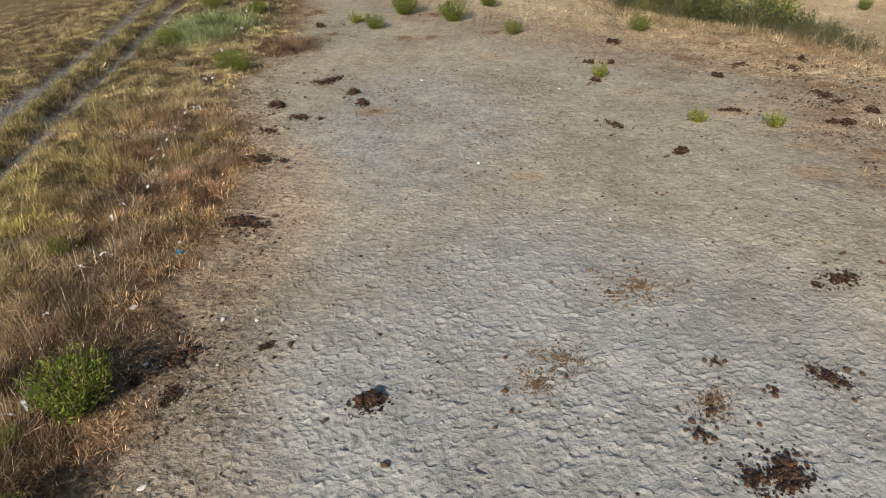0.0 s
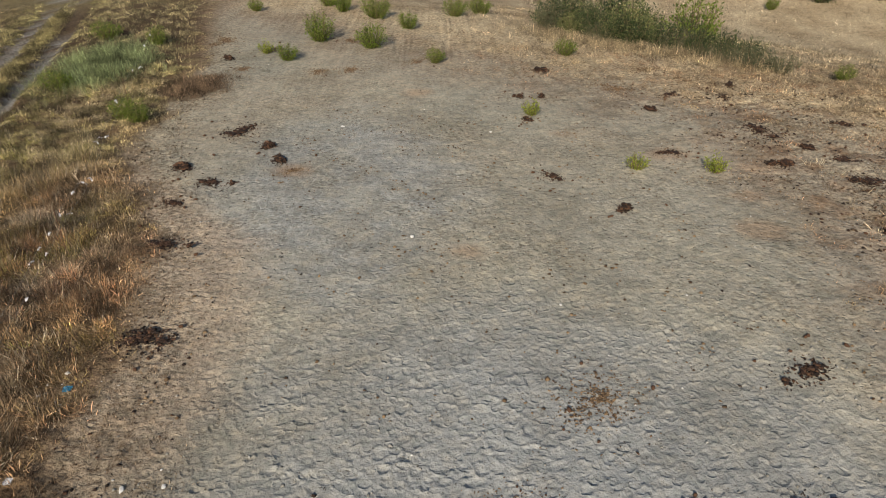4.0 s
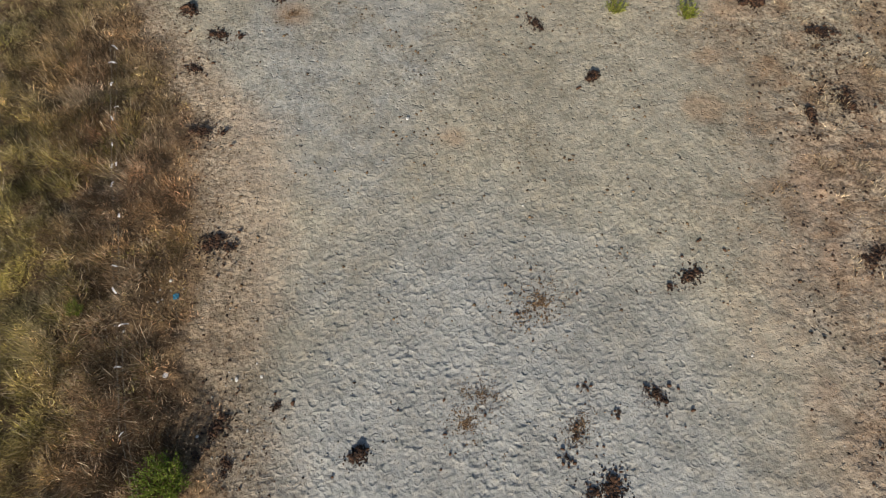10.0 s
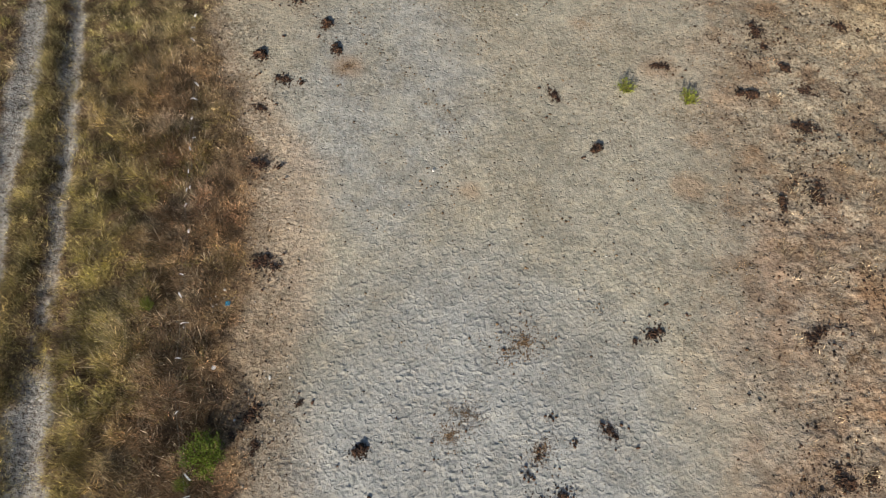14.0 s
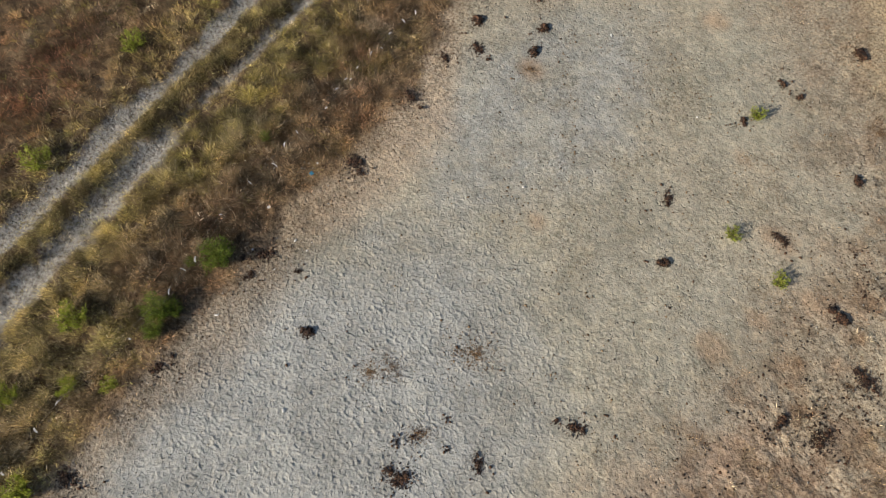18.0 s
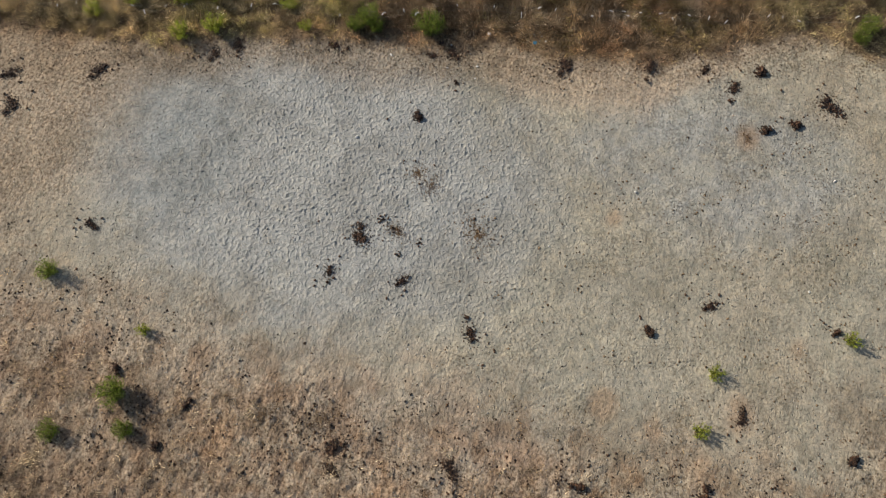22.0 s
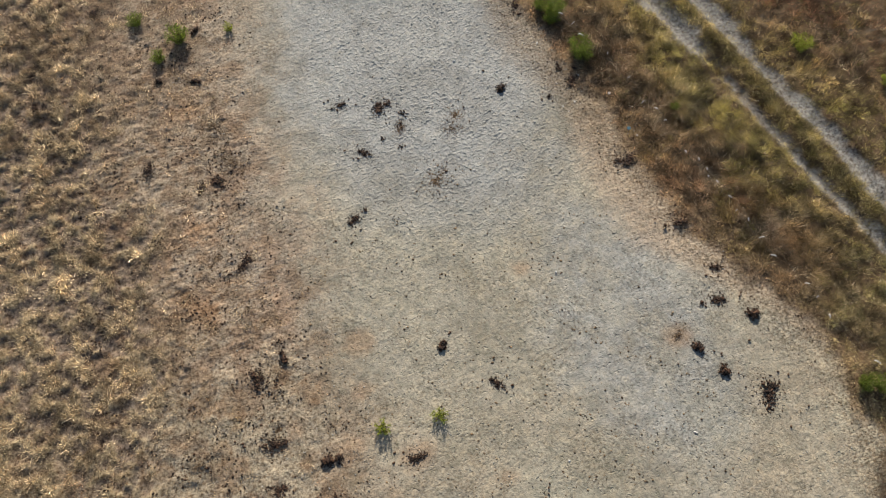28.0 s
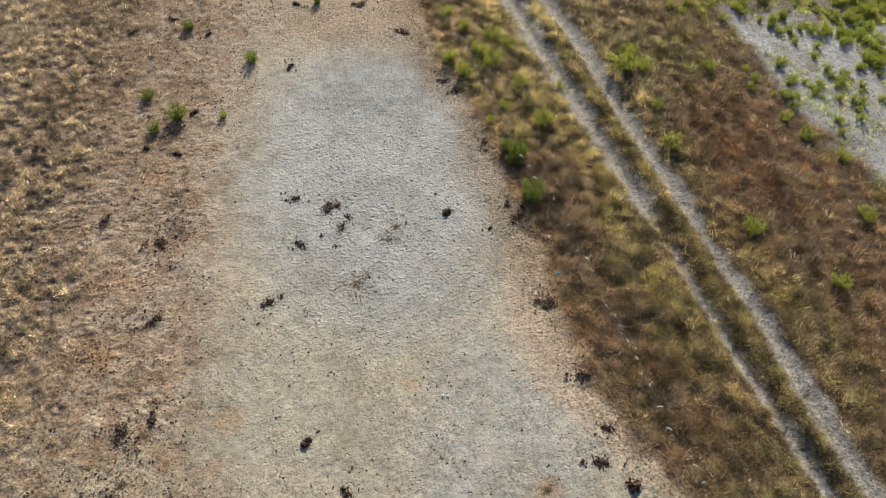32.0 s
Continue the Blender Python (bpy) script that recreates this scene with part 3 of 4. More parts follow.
def meadow_density(x, y):
    m = masks(x, y)
    d = m["west"] * (1 - 0.93 * m["rut"]) * (1 - 0.9 * m["pale"])
    d = d * (1 - np.exp(-(np.minimum(np.hypot(x + 4.45, y - 4.1), np.hypot(x + 4.28, y - 2.8)) / 0.3) ** 2))
    fade = step(22, 8, np.maximum(y - 12, 0)) * step(18, 6, np.maximum(-x - 10, 0))
    return d * (0.25 + 0.75 * fade) * (0.06 + 0.94 * step(0.40, 0.58, field(x, y, 0.17, 65, 2)))


def meadow_height(x, y):
    h = (0.11 + 0.19 * step(0.3, 0.7, field(x, y, 0.2, 66, 2)) + 0.13 * field(x, y, 2.0, 67)) * (0.3 + 0.7 * step(0.0, 1.0, np.interp(y, EDGE_Y, EDGE_X) - x))
    near_rut = np.minimum(np.abs(x - np.interp(y, RUT_Y, RUT_E)), np.abs(x - np.interp(y, RUT_Y, RUT_W)))
    return h * (1 - 0.45 * step(8.5, 12.5, y)) * (0.4 + 0.6 * step(0.2, 0.85, near_rut))


def withered(x, y):
    """Duller, older grass by the fence beside the grey hollow."""
    return step(5.5, 3.5, y) * step(-2.0, -0.5, y) * step(-6.2, -5.0, x)


rng = np.random.default_rng(3)
x, y = pick(rng, 118000, (-11.6, -1.5, -11, 17), lambda x, y: meadow_density(x, y) * (x > np.interp(y, RUT_Y, RUT_W)))
grass("meadow_grass", "brown and russet dry grass along the fence", x, y, meadow_height(x, y) * 0.7, np.full(len(x), 0.005), blend(meadow_tint(x, y, rng), np.array((0.20, 0.155, 0.10)), 0.55 * withered(x, y)) * (0.98 - 0.22 * withered(x, y))[:, None], rng, 22, 1.0, 0.06, True)
x, y = pick(rng, 56000, (-9.5, -1.5, -11, 17), meadow_density)
grass("dead_thatch", "low brown thatch under the dry grass", x, y, 0.06 + 0.1 * field(x, y, 0.3, 69, 2), np.full(len(x), 0.009), meadow_tint(x, y, rng) * 1.15, rng, 6, 1.5, 0.05)
x, y = pick(rng, 92000, (-24, -7.5, -12, 30), lambda x, y: meadow_density(x, y) * (x < np.interp(y, RUT_Y, RUT_W)))
grass("meadow_grass_beyond_track", "russet and olive dry grass beyond the cart track", x, y, meadow_height(x, y) * 0.7, np.full(len(x), 0.008), meadow_tint(x, y, rng) * (1.08 - 0.26 * step(5.0, 12.0, y))[:, None], rng, 16, 1.1, 0.07, True)
y = rng.uniform(-6, 26, 4200)
x = 0.5 * (np.interp(y, RUT_Y, RUT_E) + np.interp(y, RUT_Y, RUT_W)) + rng.normal(0, 0.17, 4200)
grass("track_ridge_grass", "taller olive grass on the ridge between the ruts", x, y, 0.10 + 0.18 * field(x, y, 0.5, 68), np.full(len(x), 0.006), np.tile(np.array((0.235, 0.195, 0.09)), (len(x), 1)), rng, 9, 0.9, 0.05)
x, y = pick(rng, 22000, (-16, -5, 15, 34), meadow_density)
grass("meadow_grass_far", "pale dry grass between fence and cart track", x, y, meadow_height(x, y), np.full(len(x), 0.008), blend(meadow_tint(x, y, rng), np.array((0.28, 0.24, 0.13)), 0.4), rng, 12, 0.9)
x, y = pick(rng, 44000, (-9.5, -1.5, -11, 15), meadow_density)
grass("pale_stalks", "bleached dry stalks standing above the brown grass", x, y, meadow_height(x, y) * 0.95, np.full(len(x), 0.006), np.tile(np.array((0.44, 0.37, 0.26)), (len(x), 1)), rng, 5, 1.5, 0.07, True)


def tussocks(name, label, count, box, tint, tall, rng):
    """Low clumps a hand or two across, dense enough to tell from the grass round them."""
    x, y = pick(rng, count, box, lambda x, y: meadow_density(x, y) * (x > np.interp(y, RUT_Y, RUT_W) - 4.5) * step(0.5, 1.3, np.interp(y, EDGE_Y, EDGE_X) - x))
    grass(name, label, x, y, tall * rng.uniform(0.6, 1.3, len(x)), np.full(len(x), 0.0065), np.tile(np.array(tint), (len(x), 1)), rng, 34, 1.3, 0.055, True)


tussocks("dark_weeds", "dark brown withered weeds among the dry grass", 6500, (-13.5, -1.5, -9, 16), (0.065, 0.038, 0.026), 0.2, rng)
tussocks("bleached_tufts", "bleached straw tufts among the brown grass", 6000, (-13.5, -1.5, -9, 16), (0.43, 0.355, 0.225), 0.17, rng)
tussocks("olive_tufts", "olive green tufts among the brown grass", 3000, (-13.5, -1.5, -9, 16), (0.25, 0.23, 0.06), 0.19, rng)


def litter_density(x, y):
    m = masks(x, y)
    d = 0.5 * np.maximum(m["east"], m["south"]) * (0.2 + 0.8 * step(0.4, 0.6, field(x, y, 0.5, 71))) + 0.9 * m["gold"]
    d = np.maximum(d, 1.0 * m["brink"] * (0.25 + 0.75 * step(0.4, 0.6, field(x, y, 0.5, 71))))
    d = d + 0.5 * step(1.5, 0.0, x - m["edge"])
    return np.clip(d, 0, 1) * (1 - m["west"])


x, y = pick(rng, 60000, (-6, 14, -12, 19), litter_density)
tone = blend(np.tile(STRAW * 0.6 + GREYED * 0.3, (len(x), 1)), RUSSET * 1.2, step(0.45, 0.62, field(x, y, 1.0, 72)))
grass("short_dry_grass", "sparse short straw-coloured grass on trodden soil", x, y, (0.04 + 0.05 * field(x, y, 0.8, 73) + 0.03 * masks(x, y)["brink"]) * (1 - 0.4 * (x < 0)), np.full(len(x), 0.0055), np.where((x < 0)[:, None], np.array((0.185, 0.14, 0.09)), tone * 1.05), rng, 10, 1.3, 0.09, True)
x, y = pick(rng, 60000, (6.5, 17.5, -13, 18), lambda x, y: step(11, 7, y) * np.maximum(masks(x, y)["tuft"], 0.12 * masks(x, y)["east"]) * (0.1 + 0.9 * step(0.42, 0.55, field(x, y, 0.2, 74, 2))))
tone = blend(np.tile(np.array((0.45, 0.365, 0.235)), (len(x), 1)), np.array((0.22, 0.16, 0.10)), step(0.45, 0.7, field(x, y, 0.6, 75)))
grass("straw_tufts", "flattened tufts of pale golden dry grass on the hilltop", x, y, 0.08 + 0.13 * field(x, y, 0.2, 74, 2), np.full(len(x), 0.009), tone, rng, 12, 1.2, 0.055)
x, y = pick(rng, 9000, (4.5, 12, -12, 16), lambda x, y: masks(x, y)["east"] * step(0.48, 0.62, field(x, y, 0.5, 82)))
x2, y2 = pick(rng, 24000, (-7, -1, -9, 16), lambda x, y: step(1.3, 0.0, x - masks(x, y)["edge"]) * step(-0.5, 0.1, x - masks(x, y)["edge"]) * step(0.42, 0.6, field(x, y, 0.4, 85)))
x, y = np.concatenate([x, x2]), np.concatenate([y, y2])
tone = blend(np.tile(RUSSET * 1.3, (len(x), 1)), STRAW * 0.9, step(0.4, 0.6, field(x, y, 0.9, 83)))
tone = np.where((x < 0)[:, None], np.array((0.17, 0.125, 0.08)), tone)
grass("matted_grass", "matted reddish dead grass on the trodden pasture", x, y, 0.05 + 0.05 * field(x, y, 0.4, 84), np.full(len(x), 0.0055), tone, rng, 16, 1.5, 0.055)
x, y = pick(rng, 14000, (1, 26, 9, 34), lambda x, y: masks(x, y)["gold"] * step(34, 12, np.hypot(x - 5, y - 14)))
tone = blend(np.tile(np.array((0.46, 0.36, 0.22)), (len(x), 1)), np.array((0.28, 0.21, 0.13)), step(0.4, 0.6, field(x, y, 0.7, 77)))
grass("golden_grass", "golden dry grass on the rim and slope", x, y, 0.08 + 0.15 * field(x, y, 0.6, 78), np.full(len(x), 0.0055), tone, rng, 10, 1.0, 0.07)
x, y = pick(rng, 20000, (6, 62, 18, 80), lambda x, y: masks(x, y)["gold"] * (0.2 + 0.8 * step(0.4, 0.6, field(x, y, 1.5, 87))))
grass("slope_grass", "pale golden grass on the far slope", x, y, 0.15 + 0.15 * field(x, y, 1.2, 78), np.full(len(x), 0.02), np.tile(np.array((0.35, 0.29, 0.195)), (len(x), 1)), rng, 5, 1.3, 0.16)
t = rng.random(900)
x, y = 3.0 + 5.6 * t + rng.normal(0, 0.5, 900), 21.0 - 4.2 * t + rng.normal(0, 0.55, 900)
grass("rim_grass", "tall pale straw standing against the rim bushes", x, y, 0.15 + 0.35 * field(x, y, 0.7, 78), np.full(900, 0.005), np.tile(np.array((0.33, 0.26, 0.155)), (900, 1)), rng, 11, 0.8, 0.07)
x, y = rng.normal(-9.1, 0.5, 2600), rng.normal(16.9, 0.95, 2600)
grass("sage_grass", "patch of soft grey-green grass beside the track", x, y, 0.28 + 0.12 * rng.random(2600), np.full(2600, 0.005), blend(np.tile(np.array((0.19, 0.235, 0.11)), (2600, 1)), STRAW * 0.6, 0.3 * rng.random(2600)), rng, 14, 0.8, 0.07)
x, y = rng.normal(-6.1, 0.36, 600), rng.normal(15.2, 0.45, 600)
grass("russet_grass", "russet tangle of dead grass at the field edge", x, y, 0.16 + 0.1 * rng.random(600), np.full(600, 0.005), np.tile(np.array((0.19, 0.13, 0.08)), (600, 1)), rng, 14, 0.9, 0.06)
x, y = pick(rng, 26000, (-21, -10, -11, 2), lambda x, y: (1 - masks(x, y)["rut"]) * np.maximum(masks(x, y)["pale"] * 0.3, step(-5.0, -7.0, y + 0.25 * (x + 14)) * step(-11.2, -13.5, x)) * step(0.42, 0.56, field(x, y, 0.8, 79, 2)))
tone = blend(np.tile(np.array((0.29, 0.34, 0.05)), (len(x), 1)), np.array((0.42, 0.41, 0.10)), step(0.4, 0.6, field(x, y, 1.0, 80)))
grass("green_weeds", "low yellow-green weeds on pale eroded clay", x, y, 0.07 + 0.12 * field(x, y, 0.6, 80), np.full(len(x), 0.012), tone, rng, 9, 0.8, 0.05)


# ---- shrubs ----
def shrub(seed, leaves, tall=0.5, spread_=0.32, stems=26, per=22, size=0.03, upright=1.0):
    """A shrub with its foot at the origin: woody stems and upright sprays of small leaves."""
    r = random.Random(seed)
    root = new("shrub")
    wood, green = bmesh.new(), bmesh.new()
    for _ in range(stems):
        a, q = r.uniform(0, 2 * math.pi), math.sqrt(r.random())
        far, h = spread_ * q * r.uniform(0.8, 1.2), tall * (1 - 0.45 * q * q) * r.uniform(0.65, 1.15)
        foot = Vector((math.cos(a) * far * 0.25, math.sin(a) * far * 0.25, -0.02))
        tip = Vector((math.cos(a) * far, math.sin(a) * far, h))
        knee = foot.lerp(tip, 0.5) + Vector((math.cos(a), math.sin(a), 0)) * far * 0.18 * upright
        ring = []
        for p, w in ((foot, 0.007), (knee, 0.005), (tip, 0.002)):
            ring.append([wood.verts.new(p + Vector((math.cos(t) * w, math.sin(t) * w, 0))) for t in (0, 2.1, 4.2)])
        for lo, hi in zip(ring, ring[1:]):
            for i in range(3):
                wood.faces.new((lo[i], lo[(i + 1) % 3], hi[(i + 1) % 3], hi[i]))
        for k in range(per):
            t = r.uniform(0.02, 1.0)
            p = foot.lerp(knee, t * 2) if t < 0.5 else knee.lerp(tip, t * 2 - 1)
            p = p + Vector((r.gauss(0, 1), r.gauss(0, 1), r.gauss(0, 0.7))) * 0.03 * (tall / 0.5)
            way = Vector((r.gauss(0, 0.8) + math.cos(a) * 0.5, r.gauss(0, 0.8) + math.sin(a) * 0.5, r.uniform(0.3, 1.6))).normalized()
            across = way.cross(Vector((r.gauss(0, 1), r.gauss(0, 1), r.gauss(0, 1)))).normalized()
            s = size * r.uniform(0.6, 1.4)
            vs = [green.verts.new(p + o) for o in (-way * 0.1 * s, across * 0.32 * s + way * s * 0.6, way * 1.7 * s, -across * 0.32 * s + way * s * 0.6)]
            green.faces.new(vs)
    part("woody_base", wood, TWIG, root, "thin brown woody stems")
    part("crown", green, leaves, root)
    return root


def plant(protos, places, label, group, r):
    for x, y, s in places:
        proto = protos[r.randrange(len(protos))]
        ob = copy_thing(proto, pose(x, y, float(surface(np.array(x), np.array(y))), 0, 0, r.uniform(0, 360)) @ Matrix.Diagonal((s, s, s * r.uniform(0.85, 1.1), 1)))
        tagged(ob, label, "shrub", group)


r = random.Random(5)
PROTO = [shrub(s, LEAF, 0.66, 0.36, 48, 52, 0.025) for s in (1, 2, 3)]
PROTO_SMALL = [shrub(s, LEAF_BRIGHT, 0.34, 0.2, 22, 26, 0.026) for s in (4, 5)]
PROTO_BRIGHT = [shrub(s, LEAF_BRIGHT, 0.5, 0.34, 30, 30, 0.034) for s in (21, 22, 23)]
PROTO_DULL = [shrub(s, LEAF_DULL, 0.9, 0.7, 38, 34, 0.04) for s in (6, 7)]
PROTO_HEDGE = [shrub(s, m, 1.3, 0.8, 44, 46, 0.05) for s, m in ((11, LEAF_DARK), (12, LEAF_DARK), (13, LEAF_DULL), (14, LEAF_MID), (15, LEAF_DARK))]
NORTH = [(-6.64, 24.6, 0.8), (-4.11, 25.6, 1.3), (-3.47, 24.54, 1.1), (-3.71, 19.96, 1.35), (-2.02, 19.04, 1.2), (-2.14, 23.27, 1.4), (-1.06, 21.51, 1.0), (-0.19, 17.31, 0.7),
         (-4.33, 17.76, 0.9), (-8.42, 19.29, 1.0), (-10.26, 20.09, 1.2), (-9.4, 14.91, 1.0), (-6.95, 12.8, 0.85), (-6.6, 12.6, 0.75), (0.57, 24.0, 1.2), (1.59, 25.6, 1.3), (3.5, 17.99, 0.9)]
plant(PROTO, NORTH, "bright green feathery shrub on dry pasture soil", "shrubs of the north pasture", r)
FENCE_SIDE = [(-2.18, -5.28, 0.9), (-2.6, -4.47, 0.95), (-3.71, -4.95, 1.2), (-4.92, -1.81, 1.1), (-4.46, -3.69, 0.9), (-3.22, -2.04, 0.6), (-3.88, -0.45, 1.0), (-3.7, -0.2, 0.7), (-3.98, 1.2, 1.15),
              (-4.35, 0.72, 0.4), (-3.54, -0.75, 0.7), (-3.8, -2.71, 0.7), (-2.3, -7.83, 0.9), (-3.3, -5.6, 1.0), (-3.9, -6.3, 1.0), (-5.83, 3.88, 0.4), (-2.9, -7.0, 0.8), (-4.4, -5.8, 0.9)]
plant(PROTO_BRIGHT, [(x, y, s) for x, y, s in FENCE_SIDE if y < -1],  "bright yellow-green shrub in the dry grass by the wire fence", "shrubs along the fence", r)
plant(PROTO, [(x, y, 0.95 * s) for x, y, s in FENCE_SIDE if y >= -1], "bright green shrub in the dry grass by the wire fence", "shrubs along the fence", r)
TRACK_SIDE = [(-5.91, -3.51, 0.6), (-8.3, -4.2, 1.6), (-9.01, -4.19, 1.0), (-8.93, -2.21, 0.7), (-8.91, -0.44, 1.1), (-10.35, 3.21, 1.0), (-8.6, -4.95, 1.2), (-14.21, 2.78, 1.0), (-12.2, 5.2, 0.9), (-11.4, -4.0, 0.8)]
plant(PROTO_BRIGHT, [(x, y, 1.0 * s) for x, y, s in TRACK_SIDE], "green shrub in brown grass beside the cart track", "shrubs beside the track", r)
SOUTH = [(7.22, -3.27, 0.95), (8.32, -4.41, 0.7), (7.92, -2.78, 0.65), (4.89, -5.96, 0.75), (7.34, -8.03, 0.7), (2.54, -9.14, 0.6)]
plant(PROTO, SOUTH, "small green shrub on sparse dry pasture", "shrubs of the south pasture", r)
plant(PROTO_SMALL, [(3.43, 9.93, 1.0), (4.8, 9.75, 1.0), (1.88, 12.92, 1.0), (5.7, -3.21, 0.8), (-5.05, 18.51, 1.1)], "small yellow-green shrub on bare trodden soil", "low shrubs on the bare soil", r)
eroded = [(-12.64, -2.95, 0.7), (-13.22, -1.39, 0.95), (-13.65, -0.57, 1.1), (-14.62, 0.38, 1.1), (-16.75, -6.1, 1.1), (-18.03, -4.74, 1.1), (-18.24, -4.29, 1.1), (-15.02, -6.19, 0.8), (-16.34, -6.6, 0.7), (-15.45, -5.59, 0.7),
          (-12.98, -3.45, 0.8), (-12.79, -3.93, 0.6), (-15.88, -4.83, 0.6), (-15.8, -2.53, 0.7), (-16.61, -2.23, 1.0), (-16.17, -1.48, 0.8), (-15.41, -3.2, 0.8), (-15.1, -0.81, 0.6), (-15.55, -7.1, 0.7), (-14.16, -7.8, 0.8), (-11.36, -7.15, 0.7), (-10.95, -7.46, 0.7)]
while len(eroded) < 245:
    x, y = r.uniform(-21, -10.5), r.uniform(-10.5, 2)
    thick = 0.22 + 0.78 * float(step(-5.5, -7.5, y + 0.25 * (x + 14)))
    if x < np.interp(y, PALE_Y, PALE_X) + 3.5 * thick - 0.6 and r.random() < thick * (0.15 + 0.85 * step(0.4, 0.6, field(np.array(x), np.array(y), 1.6, 91))):
        eroded.append((x, y, r.uniform(0.45, 1.0)))
plant(PROTO_BRIGHT, [(x, y, 0.78 * s) for x, y, s in eroded], "bright yellow-green shrub on pale eroded clay", "shrubs on the eroded clay", r)
rim = []
for k in range(40):
    t, back = r.random(), abs(r.gauss(0, 1.1))
    x = 3.5 + 5.2 * t
    y = float(np.interp(x, [3.5, 6.3, 8.6, 9.2], [22.4, 19.3, 17.3, 16.7]))
    rim.append((x + 0.7 * back, y + 0.7 * back + r.gauss(0, 0.25), (r.uniform(0.4, 0.9) + 0.25 * back) * (1.0 - 0.45 * t)))
plant(PROTO_HEDGE, rim, "dense mixed green bush on the rim of the hill", "bushes on the rim", r)
plant(PROTO_DULL, [(8.0, 17.7, 0.6), (8.3, 17.1, 0.75), (8.75, 16.75, 0.65), (9.05, 16.4, 0.6), (6.9, 18.9, 0.8), (5.0, 20.2, 0.7), (7.5, 18.3, 0.6)], "grey-green thorny bush on the rim of the hill", "bushes on the rim", r)
plant(PROTO, [(7.9, 20.2, 2.4), (10.4, 15.8, 0.7), (21.9, 44.3, 1.3)], "upright green bush on the golden slope", "bushes on the slope", r)
grove = [(25.6 + 1.5 * k + r.gauss(0, 0.5), 44.2 - 0.9 * k + abs(r.gauss(0, 1.5)), r.uniform(1.3, 2.3)) for k in range(10)]
plant(PROTO_HEDGE, grove, "dark green tree clump at the foot of the slope", "trees in the valley", r)
for proto in PROTO + PROTO_SMALL + PROTO_DULL + PROTO_HEDGE + PROTO_BRIGHT:
    for o in (*proto.children_recursive, proto):
        bpy.data.objects.remove(o)


# ---- droppings ----
def lump(bm, at, size, r, flat=0.7):
    m = bmesh.ops.create_icosphere(bm, subdivisions=1, radius=1)["verts"]
    turn = Euler((r.uniform(0, 6), r.uniform(0, 6), r.uniform(0, 6))).to_matrix()
    yaw = Euler((0, 0, r.uniform(0, 6))).to_matrix()
    sx, sy = size * r.uniform(0.8, 1.7), size * r.uniform(0.6, 1.0)
    for v in m:
        p = turn @ (v.co * r.uniform(0.7, 1.2))
        v.co = yaw @ Vector((p.x * sx, p.y * sy, p.z * size * flat)) + at


def dung_mesh(seed, wide, count, size, heaped, mat, even=False):
    """A trodden clump round a few centres, crumbling into ever smaller bits outwards."""
    r = random.Random(seed)
    bm = bmesh.new()
    a = r.uniform(0, 6.28)
    axis = Vector((math.cos(a), math.sin(a), 0))
    cores = [axis * r.gauss(0, wide * 0.30) + Vector((r.gauss(0, wide * 0.10), r.gauss(0, wide * 0.10), 0)) for _ in range(4)]
    for k in range(count):
        d = min(r.expovariate(1.0) * wide * 0.26, wide * 1.2)
        if even:
            d = abs(r.gauss(0, 0.36 if k % 4 else 0.6)) * wide
        t = r.uniform(0, 6.28)
        s = size * (1.25 * math.exp(-2.2 * d / wide) + 0.12 if not even else 0.75) * r.uniform(0.35, 1.15)
        z = heaped * max(0, 1 - (d / (wide * 0.35)) ** 2) * r.random() + s * 0.15
        lump(bm, cores[r.randrange(4)] * (1 if k % 3 else 0.3) + Vector((d * math.cos(t), d * math.sin(t), z)), s, r, r.uniform(0.45, 0.85))
    me = bpy.data.meshes.new("heap")
    bm.to_mesh(me)
    bm.free()
    me.materials.append(mat)
    return me


def ball_mesh(seed):
    bm = bmesh.new()
    lump(bm, Vector((0, 0, 0.02)), 0.035, random.Random(seed), 0.8)
    me = bpy.data.meshes.new("dropping")
    bm.to_mesh(me)
    bm.free()
    me.materials.append(DUNG)
    me.shade_smooth()
    return me


BALLS = [ball_mesh(s) for s in range(5)]
HEAPS = [dung_mesh(20 + s, 0.26, 300, 0.024, 0.085, DUNG) for s in range(4)]
STREWN = [dung_mesh(30 + s, 0.55, 380, 0.019, 0.03, DUNG) for s in range(4)]
CRUMBS = [dung_mesh(40 + s, 0.55, 620, 0.0165, 0.005, DUNG_DRY, True) for s in range(4)]


def droppings(meshes, places, name, label, r, loose):
    for x, y, s in places:
        s *= 1.28 if y > 5 else 1.12
        root = new(name)
        root.matrix_world = pose(x, y, float(surface(np.array(x), np.array(y))) + 0.002)
        heap = new("mound", meshes[r.randrange(len(meshes))])
        heap.parent = root
        heap["kind"] = "stuff"
        heap.matrix_local = pose(0, 0, 0, 0, 0, r.uniform(0, 360)) @ Matrix.Diagonal((s, s, 0.6 + 0.4 * s, 1))
        for _ in range(r.randrange(loose, loose * 2 + 1)):
            a, d = r.uniform(0, 6.28), s * r.uniform(0.28, 0.7)
            b = new("dropping", BALLS[r.randrange(5)])
            b.parent = root
            k = r.uniform(0.4, 0.95)
            b.matrix_local = pose(d * math.cos(a), d * math.sin(a), 0, 0, 0, r.uniform(0, 360)) @ Matrix.Diagonal((k, k, k, 1))
        tagged(root, label, "dung", "droppings on the pasture")


